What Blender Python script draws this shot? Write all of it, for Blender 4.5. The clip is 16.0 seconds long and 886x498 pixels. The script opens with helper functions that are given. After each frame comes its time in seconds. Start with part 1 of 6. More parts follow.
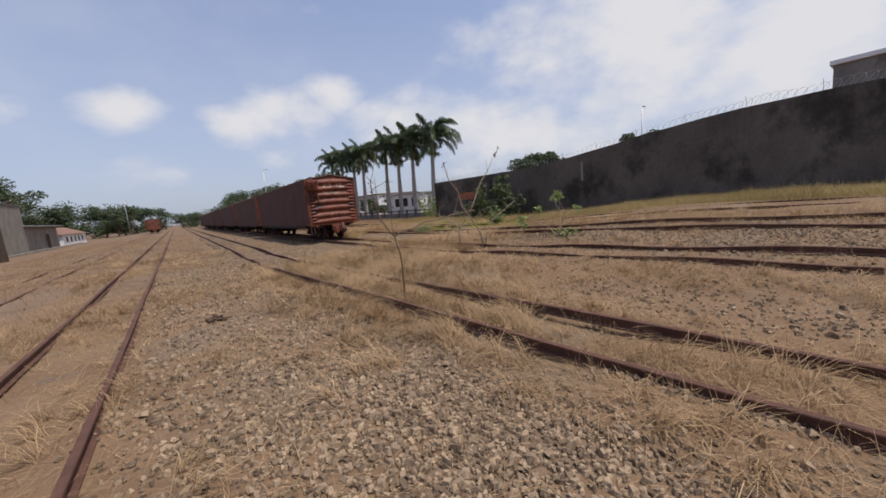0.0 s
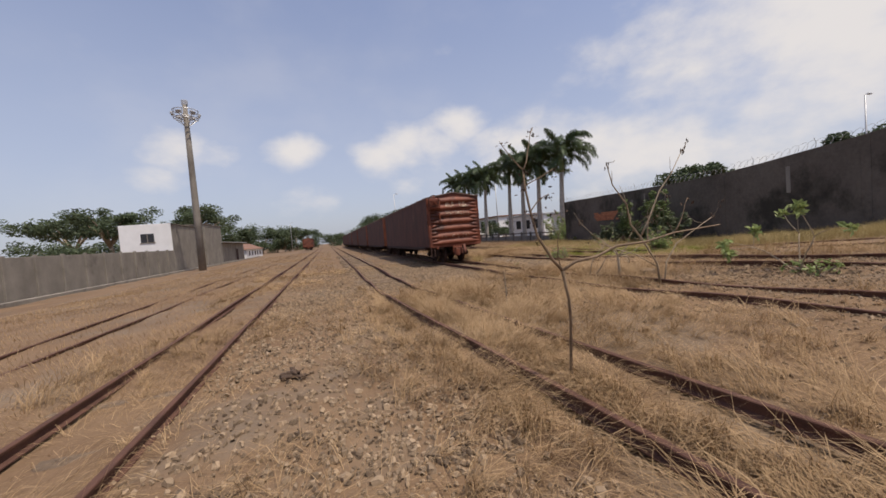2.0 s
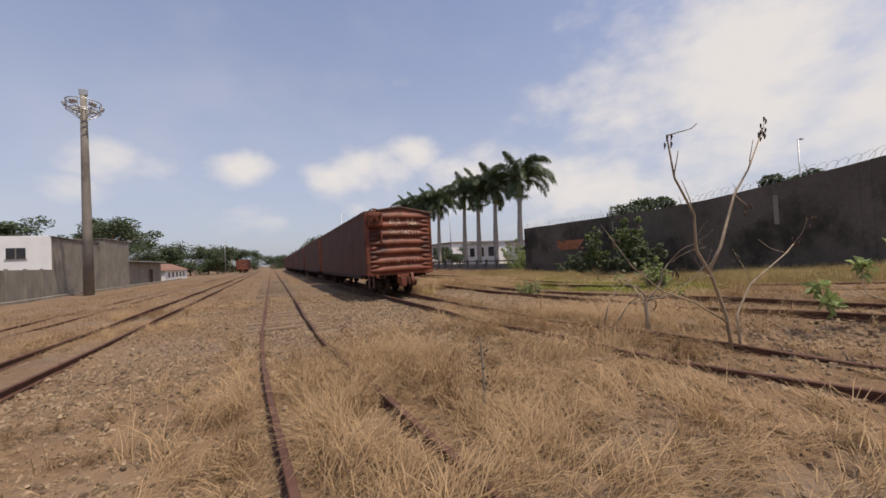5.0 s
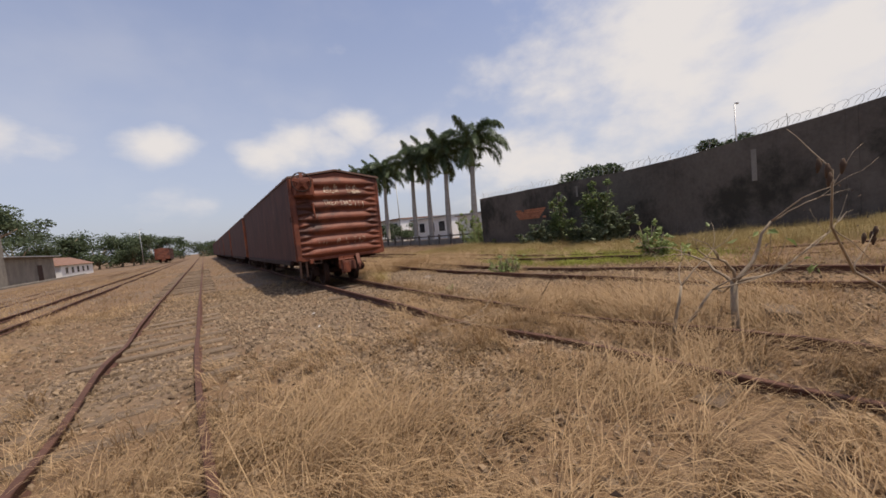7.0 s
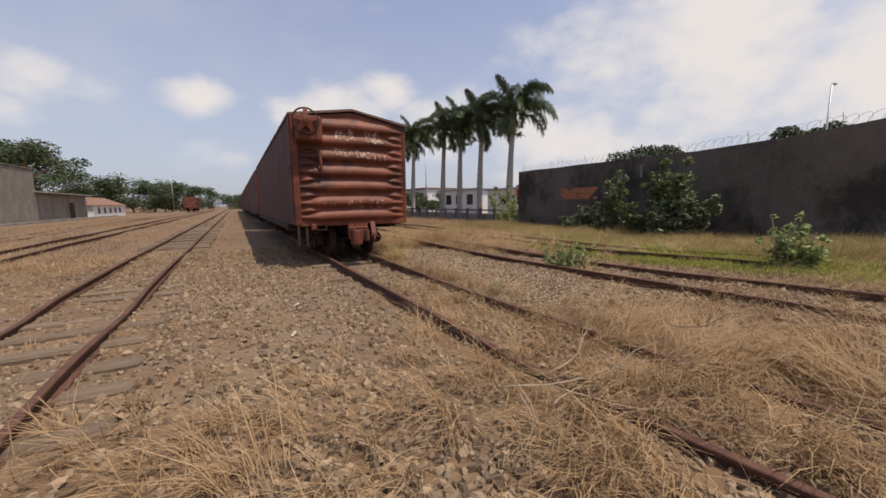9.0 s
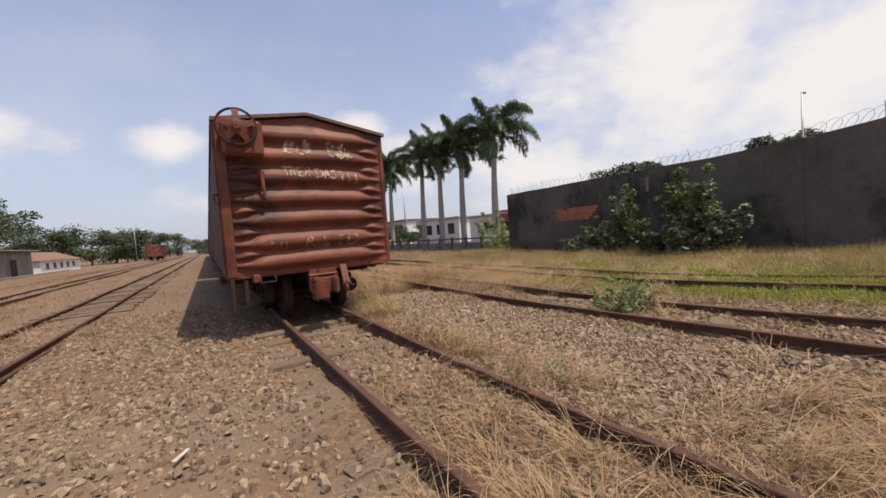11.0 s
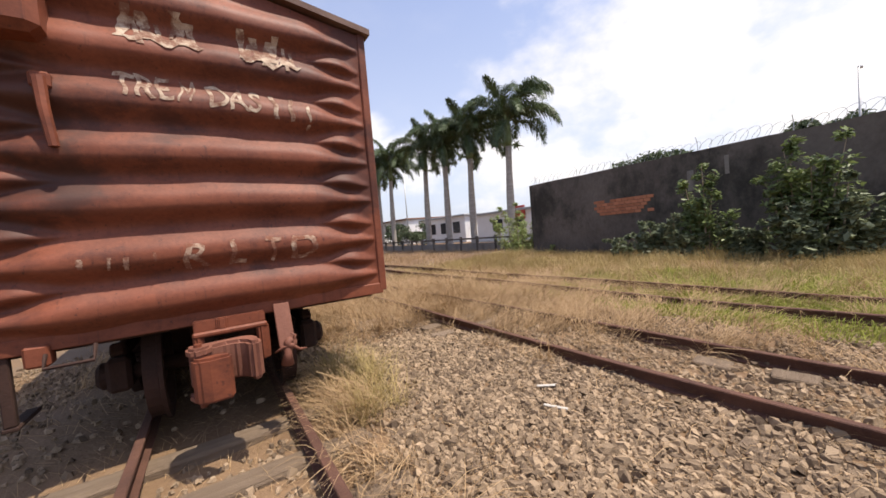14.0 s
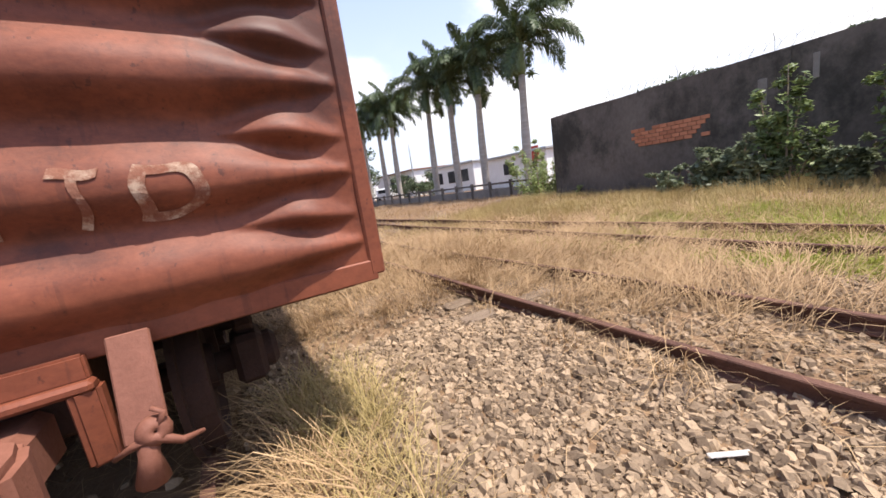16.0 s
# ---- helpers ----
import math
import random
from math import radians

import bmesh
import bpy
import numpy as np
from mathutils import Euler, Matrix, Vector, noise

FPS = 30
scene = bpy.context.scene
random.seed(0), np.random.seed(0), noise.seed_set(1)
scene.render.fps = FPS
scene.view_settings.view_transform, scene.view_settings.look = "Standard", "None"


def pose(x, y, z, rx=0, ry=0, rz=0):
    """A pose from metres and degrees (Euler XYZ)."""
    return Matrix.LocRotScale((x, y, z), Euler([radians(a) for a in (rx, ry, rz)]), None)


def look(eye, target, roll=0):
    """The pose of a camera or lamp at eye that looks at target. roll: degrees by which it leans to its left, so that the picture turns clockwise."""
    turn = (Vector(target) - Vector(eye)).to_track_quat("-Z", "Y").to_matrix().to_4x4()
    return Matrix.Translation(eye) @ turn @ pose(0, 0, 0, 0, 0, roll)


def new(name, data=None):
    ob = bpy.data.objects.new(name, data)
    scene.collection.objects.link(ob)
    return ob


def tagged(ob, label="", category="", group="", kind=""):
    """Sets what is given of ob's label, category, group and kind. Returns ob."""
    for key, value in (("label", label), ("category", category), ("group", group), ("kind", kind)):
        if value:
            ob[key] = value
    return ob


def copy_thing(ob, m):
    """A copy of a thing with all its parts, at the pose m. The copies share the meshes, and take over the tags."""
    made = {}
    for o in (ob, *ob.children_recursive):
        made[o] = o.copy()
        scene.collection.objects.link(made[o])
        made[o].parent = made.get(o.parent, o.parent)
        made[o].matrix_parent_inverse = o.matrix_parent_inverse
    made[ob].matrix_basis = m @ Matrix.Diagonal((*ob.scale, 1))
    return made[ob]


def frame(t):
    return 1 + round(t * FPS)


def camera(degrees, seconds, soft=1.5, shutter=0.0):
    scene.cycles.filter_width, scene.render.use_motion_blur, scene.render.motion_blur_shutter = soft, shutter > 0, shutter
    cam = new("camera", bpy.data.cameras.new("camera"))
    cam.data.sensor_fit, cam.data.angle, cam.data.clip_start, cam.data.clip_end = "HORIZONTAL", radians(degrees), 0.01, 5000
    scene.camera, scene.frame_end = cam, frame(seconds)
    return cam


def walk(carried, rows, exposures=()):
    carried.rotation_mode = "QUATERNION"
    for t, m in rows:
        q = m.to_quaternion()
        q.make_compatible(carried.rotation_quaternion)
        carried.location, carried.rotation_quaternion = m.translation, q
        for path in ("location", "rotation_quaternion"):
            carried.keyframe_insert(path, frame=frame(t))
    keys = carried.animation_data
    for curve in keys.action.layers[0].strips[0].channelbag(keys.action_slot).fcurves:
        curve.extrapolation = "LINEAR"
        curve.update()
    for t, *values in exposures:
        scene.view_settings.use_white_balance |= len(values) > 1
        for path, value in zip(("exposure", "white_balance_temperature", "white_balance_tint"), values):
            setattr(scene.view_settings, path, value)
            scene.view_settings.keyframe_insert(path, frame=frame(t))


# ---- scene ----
cam = camera(102.4, 16.0, soft=1.6)
PATH = [
    (0, (-7.118, -19.67, 1.697), (-5.945, -18.072, 1.431), -5.1),
    (0.5, (-6.859, -19.036, 1.639), (-5.795, -17.371, 1.328), -4.4),
    (1, (-6.592, -18.426, 1.594), (-5.695, -16.65, 1.388), -4.2),
    (1.5, (-6.469, -17.81, 1.561), (-5.761, -15.947, 1.39), -5.2),
    (2, (-6.274, -17.225, 1.61), (-5.661, -15.323, 1.526), -4.7),
    (2.5, (-6.013, -16.571, 1.614), (-5.184, -14.752, 1.678), -0.8),
    (3, (-5.698, -15.889, 1.548), (-4.777, -14.114, 1.568), -2.0),
    (3.5, (-5.425, -15.268, 1.58), (-4.759, -13.403, 1.297), -4.7),
    (4, (-5.21, -14.651, 1.588), (-4.651, -12.748, 1.329), -4.3),
    (4.5, (-4.945, -14.212, 1.573), (-4.151, -12.378, 1.653), -1.4),
    (6.8, (-3.821, -11.361, 1.526), (-2.764, -9.671, 1.366), -6.8),
    (7, (-3.662, -11.143, 1.509), (-2.551, -9.483, 1.4), -5.6),
    (7.5, (-3.302, -10.595, 1.536), (-2.043, -9.047, 1.408), -4.0),
    (8, (-3.103, -9.992, 1.493), (-1.896, -8.403, 1.364), -2.9),
    (8.5, (-2.773, -9.35, 1.4), (-1.625, -7.72, 1.243), -0.3),
    (9, (-2.574, -8.798, 1.442), (-1.58, -7.081, 1.191), -0.5),
    (9.2, (-2.537, -8.603, 1.437), (-1.472, -6.917, 1.293), -1.3),
    (11.3, (-1.467, -6.172, 1.449), (-0.378, -4.497, 1.359), -4.5),
    (11.5, (-1.376, -5.944, 1.465), (-0.303, -4.265, 1.303), -4.2),
    (12, (-1.107, -5.265, 1.51), (0.028, -3.628, 1.333), -2.5),
    (12.5, (-0.835, -4.703, 1.553), (0.08, -2.925, 1.53), -1.5),
    (13, (-0.641, -4.063, 1.556), (0.296, -2.296, 1.582), -0.5),
    (13.5, (-0.36, -3.64, 1.513), (0.545, -1.858, 1.588), -1.6),
    (14, (-0.031, -3.27, 1.483), (1.06, -1.596, 1.393), -4.9),
    (14.5, (0.098, -2.837, 1.467), (1.348, -1.284, 1.302), -7.1),
    (15, (0.312, -2.389, 1.401), (1.356, -0.692, 1.23), -8.1),
    (15.5, (0.463, -2.001, 1.423), (1.477, -0.289, 1.222), -8.7),
    (16, (0.767, -1.642, 1.356), (1.775, 0.049, 1.001), -8.5),
]
walk(cam, [(t, look(eye, target, roll)) for t, eye, target, roll in PATH], exposures=[(0, -0.24, 6500, 11), (2.5, -0.22, 7000, 12), (4, -0.22, 7050, 12), (9, -0.18, 7050, 12), (11.3, 0.02, 7000, 12), (12.5, 0.08, 7000, 12), (13.5, 0.26, 7100, 12), (14, 0.42, 6950, 12), (15, 0.7, 6750, 12), (16, 0.86, 6650, 12)])

# ---- world, sun, exposure ----
SUN_DIR = Vector((0.22, -0.33, 1.0)).normalized()
sun = new("sun", bpy.data.lights.new("sun", "SUN"))
sun.data.energy, sun.data.angle, sun.data.color = 4.6, radians(0.6), (1.0, 0.95, 0.87)
sun.matrix_world = look(SUN_DIR * 60, (0, 0, 0))


def link(nt, a, b):
    nt.links.new(a, b)


def node(nt, kind, **values):
    n = nt.nodes.new(kind)
    for k, v in values.items():
        n.inputs[k].default_value = v
    return n


def math_node(nt, op, a, b=None):
    n = nt.nodes.new("ShaderNodeMath")
    n.operation = op
    for i, v in enumerate((a, b)):
        if v is None:
            continue
        if isinstance(v, (int, float)):
            n.inputs[i].default_value = v
        else:
            link(nt, v, n.inputs[i])
    return n.outputs[0]


def build_world():
    w = bpy.data.worlds.new("sky")
    w.use_nodes = True
    scene.world = w
    nt = w.node_tree
    bg = nt.nodes["Background"]
    sky = nt.nodes.new("ShaderNodeTexSky")
    sky.sky_type, sky.sun_disc = "NISHITA", False
    sky.sun_elevation = math.asin(SUN_DIR.z)
    sky.sun_rotation = math.atan2(SUN_DIR.x, SUN_DIR.y)
    sky.air_density, sky.dust_density, sky.ozone_density = 1.0, 2.2, 1.0
    co = nt.nodes.new("ShaderNodeTexCoord").outputs["Generated"]
    # cumulus puffs: soft bodies broken up by noise
    mp = nt.nodes.new("ShaderNodeMapping")
    mp.inputs["Scale"].default_value = (1.0, 1.0, 1.6)
    link(nt, co, mp.inputs["Vector"])
    nz = node(nt, "ShaderNodeTexNoise", Scale=6.5, Detail=7.0, Roughness=0.54)
    link(nt, mp.outputs[0], nz.inputs["Vector"])
    wide = node(nt, "ShaderNodeTexNoise", Scale=2.2, Detail=5.0, Roughness=0.55)
    link(nt, mp.outputs[0], wide.inputs["Vector"])
    total = None
    for az, el, size, gain in CLOUDS:
        c = Vector((math.sin(radians(az)) * math.cos(radians(el)), math.cos(radians(az)) * math.cos(radians(el)), 1.6 * math.sin(radians(el))))
        d = nt.nodes.new("ShaderNodeVectorMath")
        d.operation = "DISTANCE"
        link(nt, mp.outputs[0], d.inputs[0])
        d.inputs[1].default_value = c
        r = nt.nodes.new("ShaderNodeMapRange")
        r.interpolation_type = "SMOOTHSTEP"
        r.inputs["From Min"].default_value, r.inputs["From Max"].default_value = 0.0, size
        r.inputs["To Min"].default_value, r.inputs["To Max"].default_value = gain, 0.0
        link(nt, d.outputs["Value"], r.inputs["Value"])
        total = r.outputs[0] if total is None else math_node(nt, "MAXIMUM", total, r.outputs[0])
    puff = math_node(nt, "ADD", total, math_node(nt, "MULTIPLY", math_node(nt, "SUBTRACT", nz.outputs["Fac"], 0.5), 1.5))
    ramp = nt.nodes.new("ShaderNodeMapRange")
    ramp.interpolation_type = "SMOOTHSTEP"
    ramp.inputs["From Min"].default_value, ramp.inputs["From Max"].default_value = 0.26, 1.02
    link(nt, puff, ramp.inputs["Value"])
    veil = nt.nodes.new("ShaderNodeMapRange")
    veil.interpolation_type = "SMOOTHSTEP"
    veil.inputs["From Min"].default_value, veil.inputs["From Max"].default_value, veil.inputs["To Max"].default_value = 0.42, 0.76, 0.2
    link(nt, wide.outputs["Fac"], veil.inputs["Value"])
    # haze towards the horizon
    sep = nt.nodes.new("ShaderNodeSeparateXYZ")
    link(nt, co, sep.inputs[0])
    haze = nt.nodes.new("ShaderNodeMapRange")
    haze.interpolation_type = "SMOOTHSTEP"
    haze.inputs["From Min"].default_value, haze.inputs["From Max"].default_value = -0.05, 0.9
    haze.inputs["To Min"].default_value, haze.inputs["To Max"].default_value = 0.72, 0.10
    link(nt, sep.outputs["Z"], haze.inputs["Value"])
    amount = math_node(nt, "MAXIMUM", ramp.outputs[0], veil.outputs[0])
    hazy = nt.nodes.new("ShaderNodeMix")
    hazy.data_type = "RGBA"
    link(nt, haze.outputs[0], hazy.inputs["Factor"])
    hazy.inputs[7].default_value = (6.0, 6.6, 7.9, 1)
    mix = nt.nodes.new("ShaderNodeMix")
    mix.data_type = "RGBA"
    link(nt, amount, mix.inputs["Factor"])
    lift = nt.nodes.new("ShaderNodeVectorMath")
    lift.operation = "MULTIPLY"
    link(nt, sky.outputs[0], lift.inputs[0])
    lift.inputs[1].default_value = (1.38, 1.50, 1.90)
    link(nt, lift.outputs[0], hazy.inputs[6])
    link(nt, hazy.outputs[2], mix.inputs[6])
    mix.inputs[7].default_value = (8.7, 8.7, 9.0, 1)
    link(nt, mix.outputs[2], bg.inputs["Color"])
    bg.inputs["Strength"].default_value = 0.1


# azimuth from +y towards +x, elevation, size, strength
CLOUDS = [(13.5, 13.6, 0.20, 0.95), (9.0, 12.6, 0.15, 0.8), (17.5, 14.0, 0.17, 0.95), (22.5, 16.2, 0.16, 1.0), (26.5, 13.6, 0.17, 0.9), (31, 11, 0.26, 0.9), (-3.2, 13.4, 0.14, 0.9), (-18, 13.6, 0.17, 0.85), (-13.5, 13.2, 0.12, 0.7), (-20.6, 9.7, 0.13, 0.7), (-2, 7.7, 0.16, 0.5), (13.5, 7.6, 0.15, 0.5),
          (56, 20, 0.46, 0.8), (67, 21, 0.6, 0.9), (80, 15, 0.6, 0.95), (41, 10.5, 0.34, 0.75), (50, 9.5, 0.4, 0.82), (62, 8.5, 0.4, 0.82), (92, 30, 0.9, 0.95), (106, 26, 0.8, 0.95)]
build_world()

# ---- materials ----


def material(name, low, high, scale=3.0, rough=0.85, metal=0.0, bump=0.3, fine=40.0, spot=None, spot_at=0.62, island=0.0, object_random=0.0, detail=6.0, translucent=0.0, stretch=(1, 1, 1), pits=None, soot_shade=()):
    """Two colours mixed by coarse and fine noise, with optional stains, random tint and relief."""
    m = bpy.data.materials.new(name)
    m.use_nodes = True
    nt = m.node_tree
    bsdf = nt.nodes["Principled BSDF"]
    co = nt.nodes.new("ShaderNodeTexCoord").outputs["Object"]
    mp = nt.nodes.new("ShaderNodeMapping")
    mp.inputs["Scale"].default_value = stretch
    link(nt, co, mp.inputs["Vector"])
    a = node(nt, "ShaderNodeTexNoise", Scale=scale, Detail=detail, Roughness=0.6)
    b = node(nt, "ShaderNodeTexNoise", Scale=fine, Detail=4.0, Roughness=0.6)
    link(nt, mp.outputs[0], a.inputs["Vector"])
    link(nt, mp.outputs[0], b.inputs["Vector"])
    f = math_node(nt, "ADD", math_node(nt, "MULTIPLY", a.outputs["Fac"], 1.7), math_node(nt, "MULTIPLY", b.outputs["Fac"], 0.7))
    f = math_node(nt, "SUBTRACT", f, 0.7)
    if island or object_random:
        if island:
            rnd = nt.nodes.new("ShaderNodeNewGeometry").outputs["Random Per Island"]
        else:
            rnd = nt.nodes.new("ShaderNodeObjectInfo").outputs["Random"]
        k = island or object_random
        f = math_node(nt, "ADD", math_node(nt, "MULTIPLY", f, 1 - k), math_node(nt, "MULTIPLY", rnd, k))
    cl = nt.nodes.new("ShaderNodeClamp")
    link(nt, f, cl.inputs[0])
    mix = nt.nodes.new("ShaderNodeMix")
    mix.data_type = "RGBA"
    link(nt, cl.outputs[0], mix.inputs["Factor"])
    mix.inputs[6].default_value, mix.inputs[7].default_value = (*low, 1), (*high, 1)
    colour = mix.outputs[2]
    if spot:
        s = node(nt, "ShaderNodeTexNoise", Scale=scale * 0.6, Detail=8.0, Roughness=0.7)
        off = nt.nodes.new("ShaderNodeMapping")
        off.inputs["Location"].default_value = (13.1, 4.7, 8.2)
        off.inputs["Scale"].default_value = stretch
        link(nt, co, off.inputs["Vector"])
        link(nt, off.outputs[0], s.inputs["Vector"])
        r = nt.nodes.new("ShaderNodeMapRange")
        r.interpolation_type = "SMOOTHSTEP"
        r.inputs["From Min"].default_value, r.inputs["From Max"].default_value = spot_at - 0.08, spot_at + 0.08
        r.inputs["To Max"].default_value = 0.85
        link(nt, s.outputs["Fac"], r.inputs["Value"])
        mx = nt.nodes.new("ShaderNodeMix")
        mx.data_type = "RGBA"
        link(nt, r.outputs[0], mx.inputs["Factor"])
        link(nt, colour, mx.inputs[6])
        mx.inputs[7].default_value = (*spot, 1)
        colour = mx.outputs[2]
    if pits:
        # small flaked spots and thin runs below them
        for size, squeeze, at, much in ((26.0, (1, 1, 0.7), 0.66, 0.7), (9.0, (3.2, 3.2, 0.22), 0.62, 0.3)):
            pm = nt.nodes.new("ShaderNodeMapping")
            pm.inputs["Scale"].default_value, pm.inputs["Location"].default_value = squeeze, (3.3, 9.1, 5.7)
            link(nt, co, pm.inputs["Vector"])
            pn = node(nt, "ShaderNodeTexNoise", Scale=size, Detail=5.0, Roughness=0.65)
            link(nt, pm.outputs[0], pn.inputs["Vector"])
            pr = nt.nodes.new("ShaderNodeMapRange")
            pr.interpolation_type = "SMOOTHSTEP"
            pr.inputs["From Min"].default_value, pr.inputs["From Max"].default_value, pr.inputs["To Max"].default_value = at - 0.05, at + 0.04, much
            link(nt, pn.outputs["Fac"], pr.inputs["Value"])
            px = nt.nodes.new("ShaderNodeMix")
            px.data_type = "RGBA"
            link(nt, pr.outputs[0], px.inputs["Factor"])
            link(nt, colour, px.inputs[6])
            px.inputs[7].default_value = (*pits, 1)
            colour = px.outputs[2]
    for centre, reach in soot_shade:
        # greasy brake-gear soot and painted shade below the housing, broken up by noise
        vm = nt.nodes.new("ShaderNodeMapping")
        vm.vector_type = "POINT"
        vm.inputs["Location"].default_value = [-c / r for c, r in zip(centre, reach)]
        vm.inputs["Scale"].default_value = [1 / r for r in reach]
        link(nt, co, vm.inputs["Vector"])
        ln = nt.nodes.new("ShaderNodeVectorMath")
        ln.operation = "LENGTH"
        link(nt, vm.outputs[0], ln.inputs[0])
        sn = node(nt, "ShaderNodeTexNoise", Scale=4.5, Detail=6.0, Roughness=0.65)
        link(nt, co, sn.inputs["Vector"])
        sr = nt.nodes.new("ShaderNodeMapRange")
        sr.interpolation_type = "SMOOTHSTEP"
        sr.inputs["From Min"].default_value, sr.inputs["From Max"].default_value = 0.35, 1.0
        sr.inputs["To Min"].default_value, sr.inputs["To Max"].default_value = 0.75, 0.0
        link(nt, math_node(nt, "ADD", ln.outputs["Value"], math_node(nt, "MULTIPLY", math_node(nt, "SUBTRACT", sn.outputs["Fac"], 0.5), 1.6)), sr.inputs["Value"])
        sx = nt.nodes.new("ShaderNodeMix")
        sx.data_type = "RGBA"
        link(nt, sr.outputs[0], sx.inputs["Factor"])
        link(nt, colour, sx.inputs[6])
        sx.inputs[7].default_value = (0.040, 0.017, 0.012, 1)
        colour = sx.outputs[2]
    link(nt, colour, bsdf.inputs["Base Color"])
    bsdf.inputs["Roughness"].default_value, bsdf.inputs["Metallic"].default_value = rough, metal
    bsdf.inputs["Specular IOR Level"].default_value = 0.3
    if bump:
        bp = nt.nodes.new("ShaderNodeBump")
        bp.inputs["Strength"].default_value, bp.inputs["Distance"].default_value = bump, 0.02
        link(nt, b.outputs["Fac"], bp.inputs["Height"])
        link(nt, bp.outputs[0], bsdf.inputs["Normal"])
    if translucent:
        tr = nt.nodes.new("ShaderNodeBsdfTranslucent")
        link(nt, colour, tr.inputs["Color"])
        ms = nt.nodes.new("ShaderNodeMixShader")
        ms.inputs[0].default_value = translucent
        link(nt, bsdf.outputs[0], ms.inputs[1])
        link(nt, tr.outputs[0], ms.inputs[2])
        link(nt, ms.outputs[0], nt.nodes["Material Output"].inputs["Surface"])
    return m


SOIL = material("dry_soil", (0.112, 0.065, 0.036), (0.230, 0.146, 0.081), 0.55, 0.95, bump=0.9, fine=22, spot=(0.165, 0.122, 0.084), spot_at=0.56)
STONE = material("ballast_stone", (0.068, 0.044, 0.028), (0.39, 0.28, 0.176), 6, 0.9, island=0.75, bump=0.4, fine=60)
STRAW = material("straw", (0.20, 0.120, 0.058), (0.56, 0.388, 0.214), 0.5, 0.8, island=0.65, bump=0, translucent=0.25)
GOLD = material("golden_grass", (0.22, 0.17, 0.062), (0.58, 0.44, 0.20), 0.45, 0.8, island=0.4, bump=0, translucent=0.3)
GREEN_GRASS = material("green_grass", (0.15, 0.17, 0.025), (0.41, 0.42, 0.085), 0.5, 0.8, island=0.5, bump=0, translucent=0.3)
LEAF = material("leaf", (0.046, 0.064, 0.032), (0.27, 0.30, 0.17), 0.8, 0.42, island=0.7, bump=0, translucent=0.25)
LEAF_PALE = material("pale_leaf", (0.15, 0.195, 0.06), (0.36, 0.415, 0.16), 0.8, 0.5, island=0.7, bump=0, translucent=0.35)
LEAF_SHOOT = material("shoot_leaf", (0.06, 0.09, 0.03), (0.24, 0.29, 0.10), 0.8, 0.45, island=0.7, bump=0, translucent=0.3)
LEAF_FAR = material("far_leaf", (0.042, 0.062, 0.03), (0.12, 0.15, 0.075), 0.15, 0.6, island=0.5, bump=0, translucent=0.2)
FROND = material("palm_frond", (0.03, 0.052, 0.02), (0.11, 0.145, 0.06), 0.6, 0.42, island=0.6, bump=0, translucent=0.2)
DEAD_LEAF = material("dead_leaf", (0.05, 0.03, 0.02), (0.11, 0.07, 0.045), 5, 0.9, island=0.5, bump=0)
BARK = material("grey_bark", (0.20, 0.15, 0.10), (0.42, 0.33, 0.23), 8, 0.9, bump=0.6, fine=50, stretch=(1, 1, 0.3))
BARK_BROWN = material("brown_bark", (0.10, 0.066, 0.04), (0.30, 0.21, 0.135), 8, 0.85, bump=0.6, fine=50, stretch=(1, 1, 0.3))
PALM_BARK = material("palm_bark", (0.24, 0.21, 0.175), (0.42, 0.38, 0.33), 2, 0.9, bump=0.5, fine=20, stretch=(0.4, 0.4, 3))
CROWNSHAFT = material("crownshaft", (0.08, 0.12, 0.045), (0.17, 0.21, 0.09), 3, 0.5, bump=0.1)
RUST = material("rusty_paint", (0.075, 0.0195, 0.010), (0.245, 0.073, 0.036), 2.2, 0.58, bump=0.07, fine=38, spot=(0.062, 0.021, 0.014), spot_at=0.58, stretch=(0.8, 1, 1.15), pits=(0.050, 0.018, 0.012))
# end sheet: soot patches that also paint in shade under the brake housing
RUST_END = material("sooty_shaded_rusty_paint", (0.075, 0.0195, 0.010), (0.245, 0.073, 0.036), 2.2, 0.58, bump=0.07, fine=38, spot=(0.062, 0.021, 0.014), spot_at=0.58, stretch=(0.8, 1, 1.15), pits=(0.050, 0.018, 0.012), soot_shade=(((-1.0, 0, 2.5), (0.55, 2, 0.5)), ((-0.75, 0, 2.0), (0.3, 2, 0.3)), ((-1.1, 0, 1.75), (0.3, 2, 0.25))))
RUST_DARK = material("dark_rust", (0.022, 0.012, 0.009), (0.062, 0.030, 0.021), 3, 0.85, bump=0.25, fine=60)
# boxcar sides: a darker maroon than the end sheets, with paler blotches
SIDE_MAROON = material("dark_maroon_side", (0.042, 0.017, 0.013), (0.12, 0.046, 0.033), 1.4, 0.75, bump=0.15, fine=26, spot=(0.20, 0.10, 0.07), spot_at=0.68, stretch=(1, 1, 0.5))
RUST_LIGHT = material("pale_rust", (0.12, 0.044, 0.027), (0.23, 0.095, 0.062), 4, 0.7, bump=0.15, fine=60)
ROOF_METAL = material("weathered_roof_metal", (0.09, 0.045, 0.032), (0.20, 0.125, 0.095), 2, 0.7, bump=0.2)
RAIL_RUST = material("rail_rust", (0.055, 0.026, 0.018), (0.135, 0.062, 0.04), 5, 0.8, bump=0.5, fine=70)
TIMBER = material("weathered_timber", (0.115, 0.078, 0.05), (0.26, 0.19, 0.13), 4, 0.95, bump=0.9, fine=30, object_random=0.35, stretch=(0.4, 5, 5))
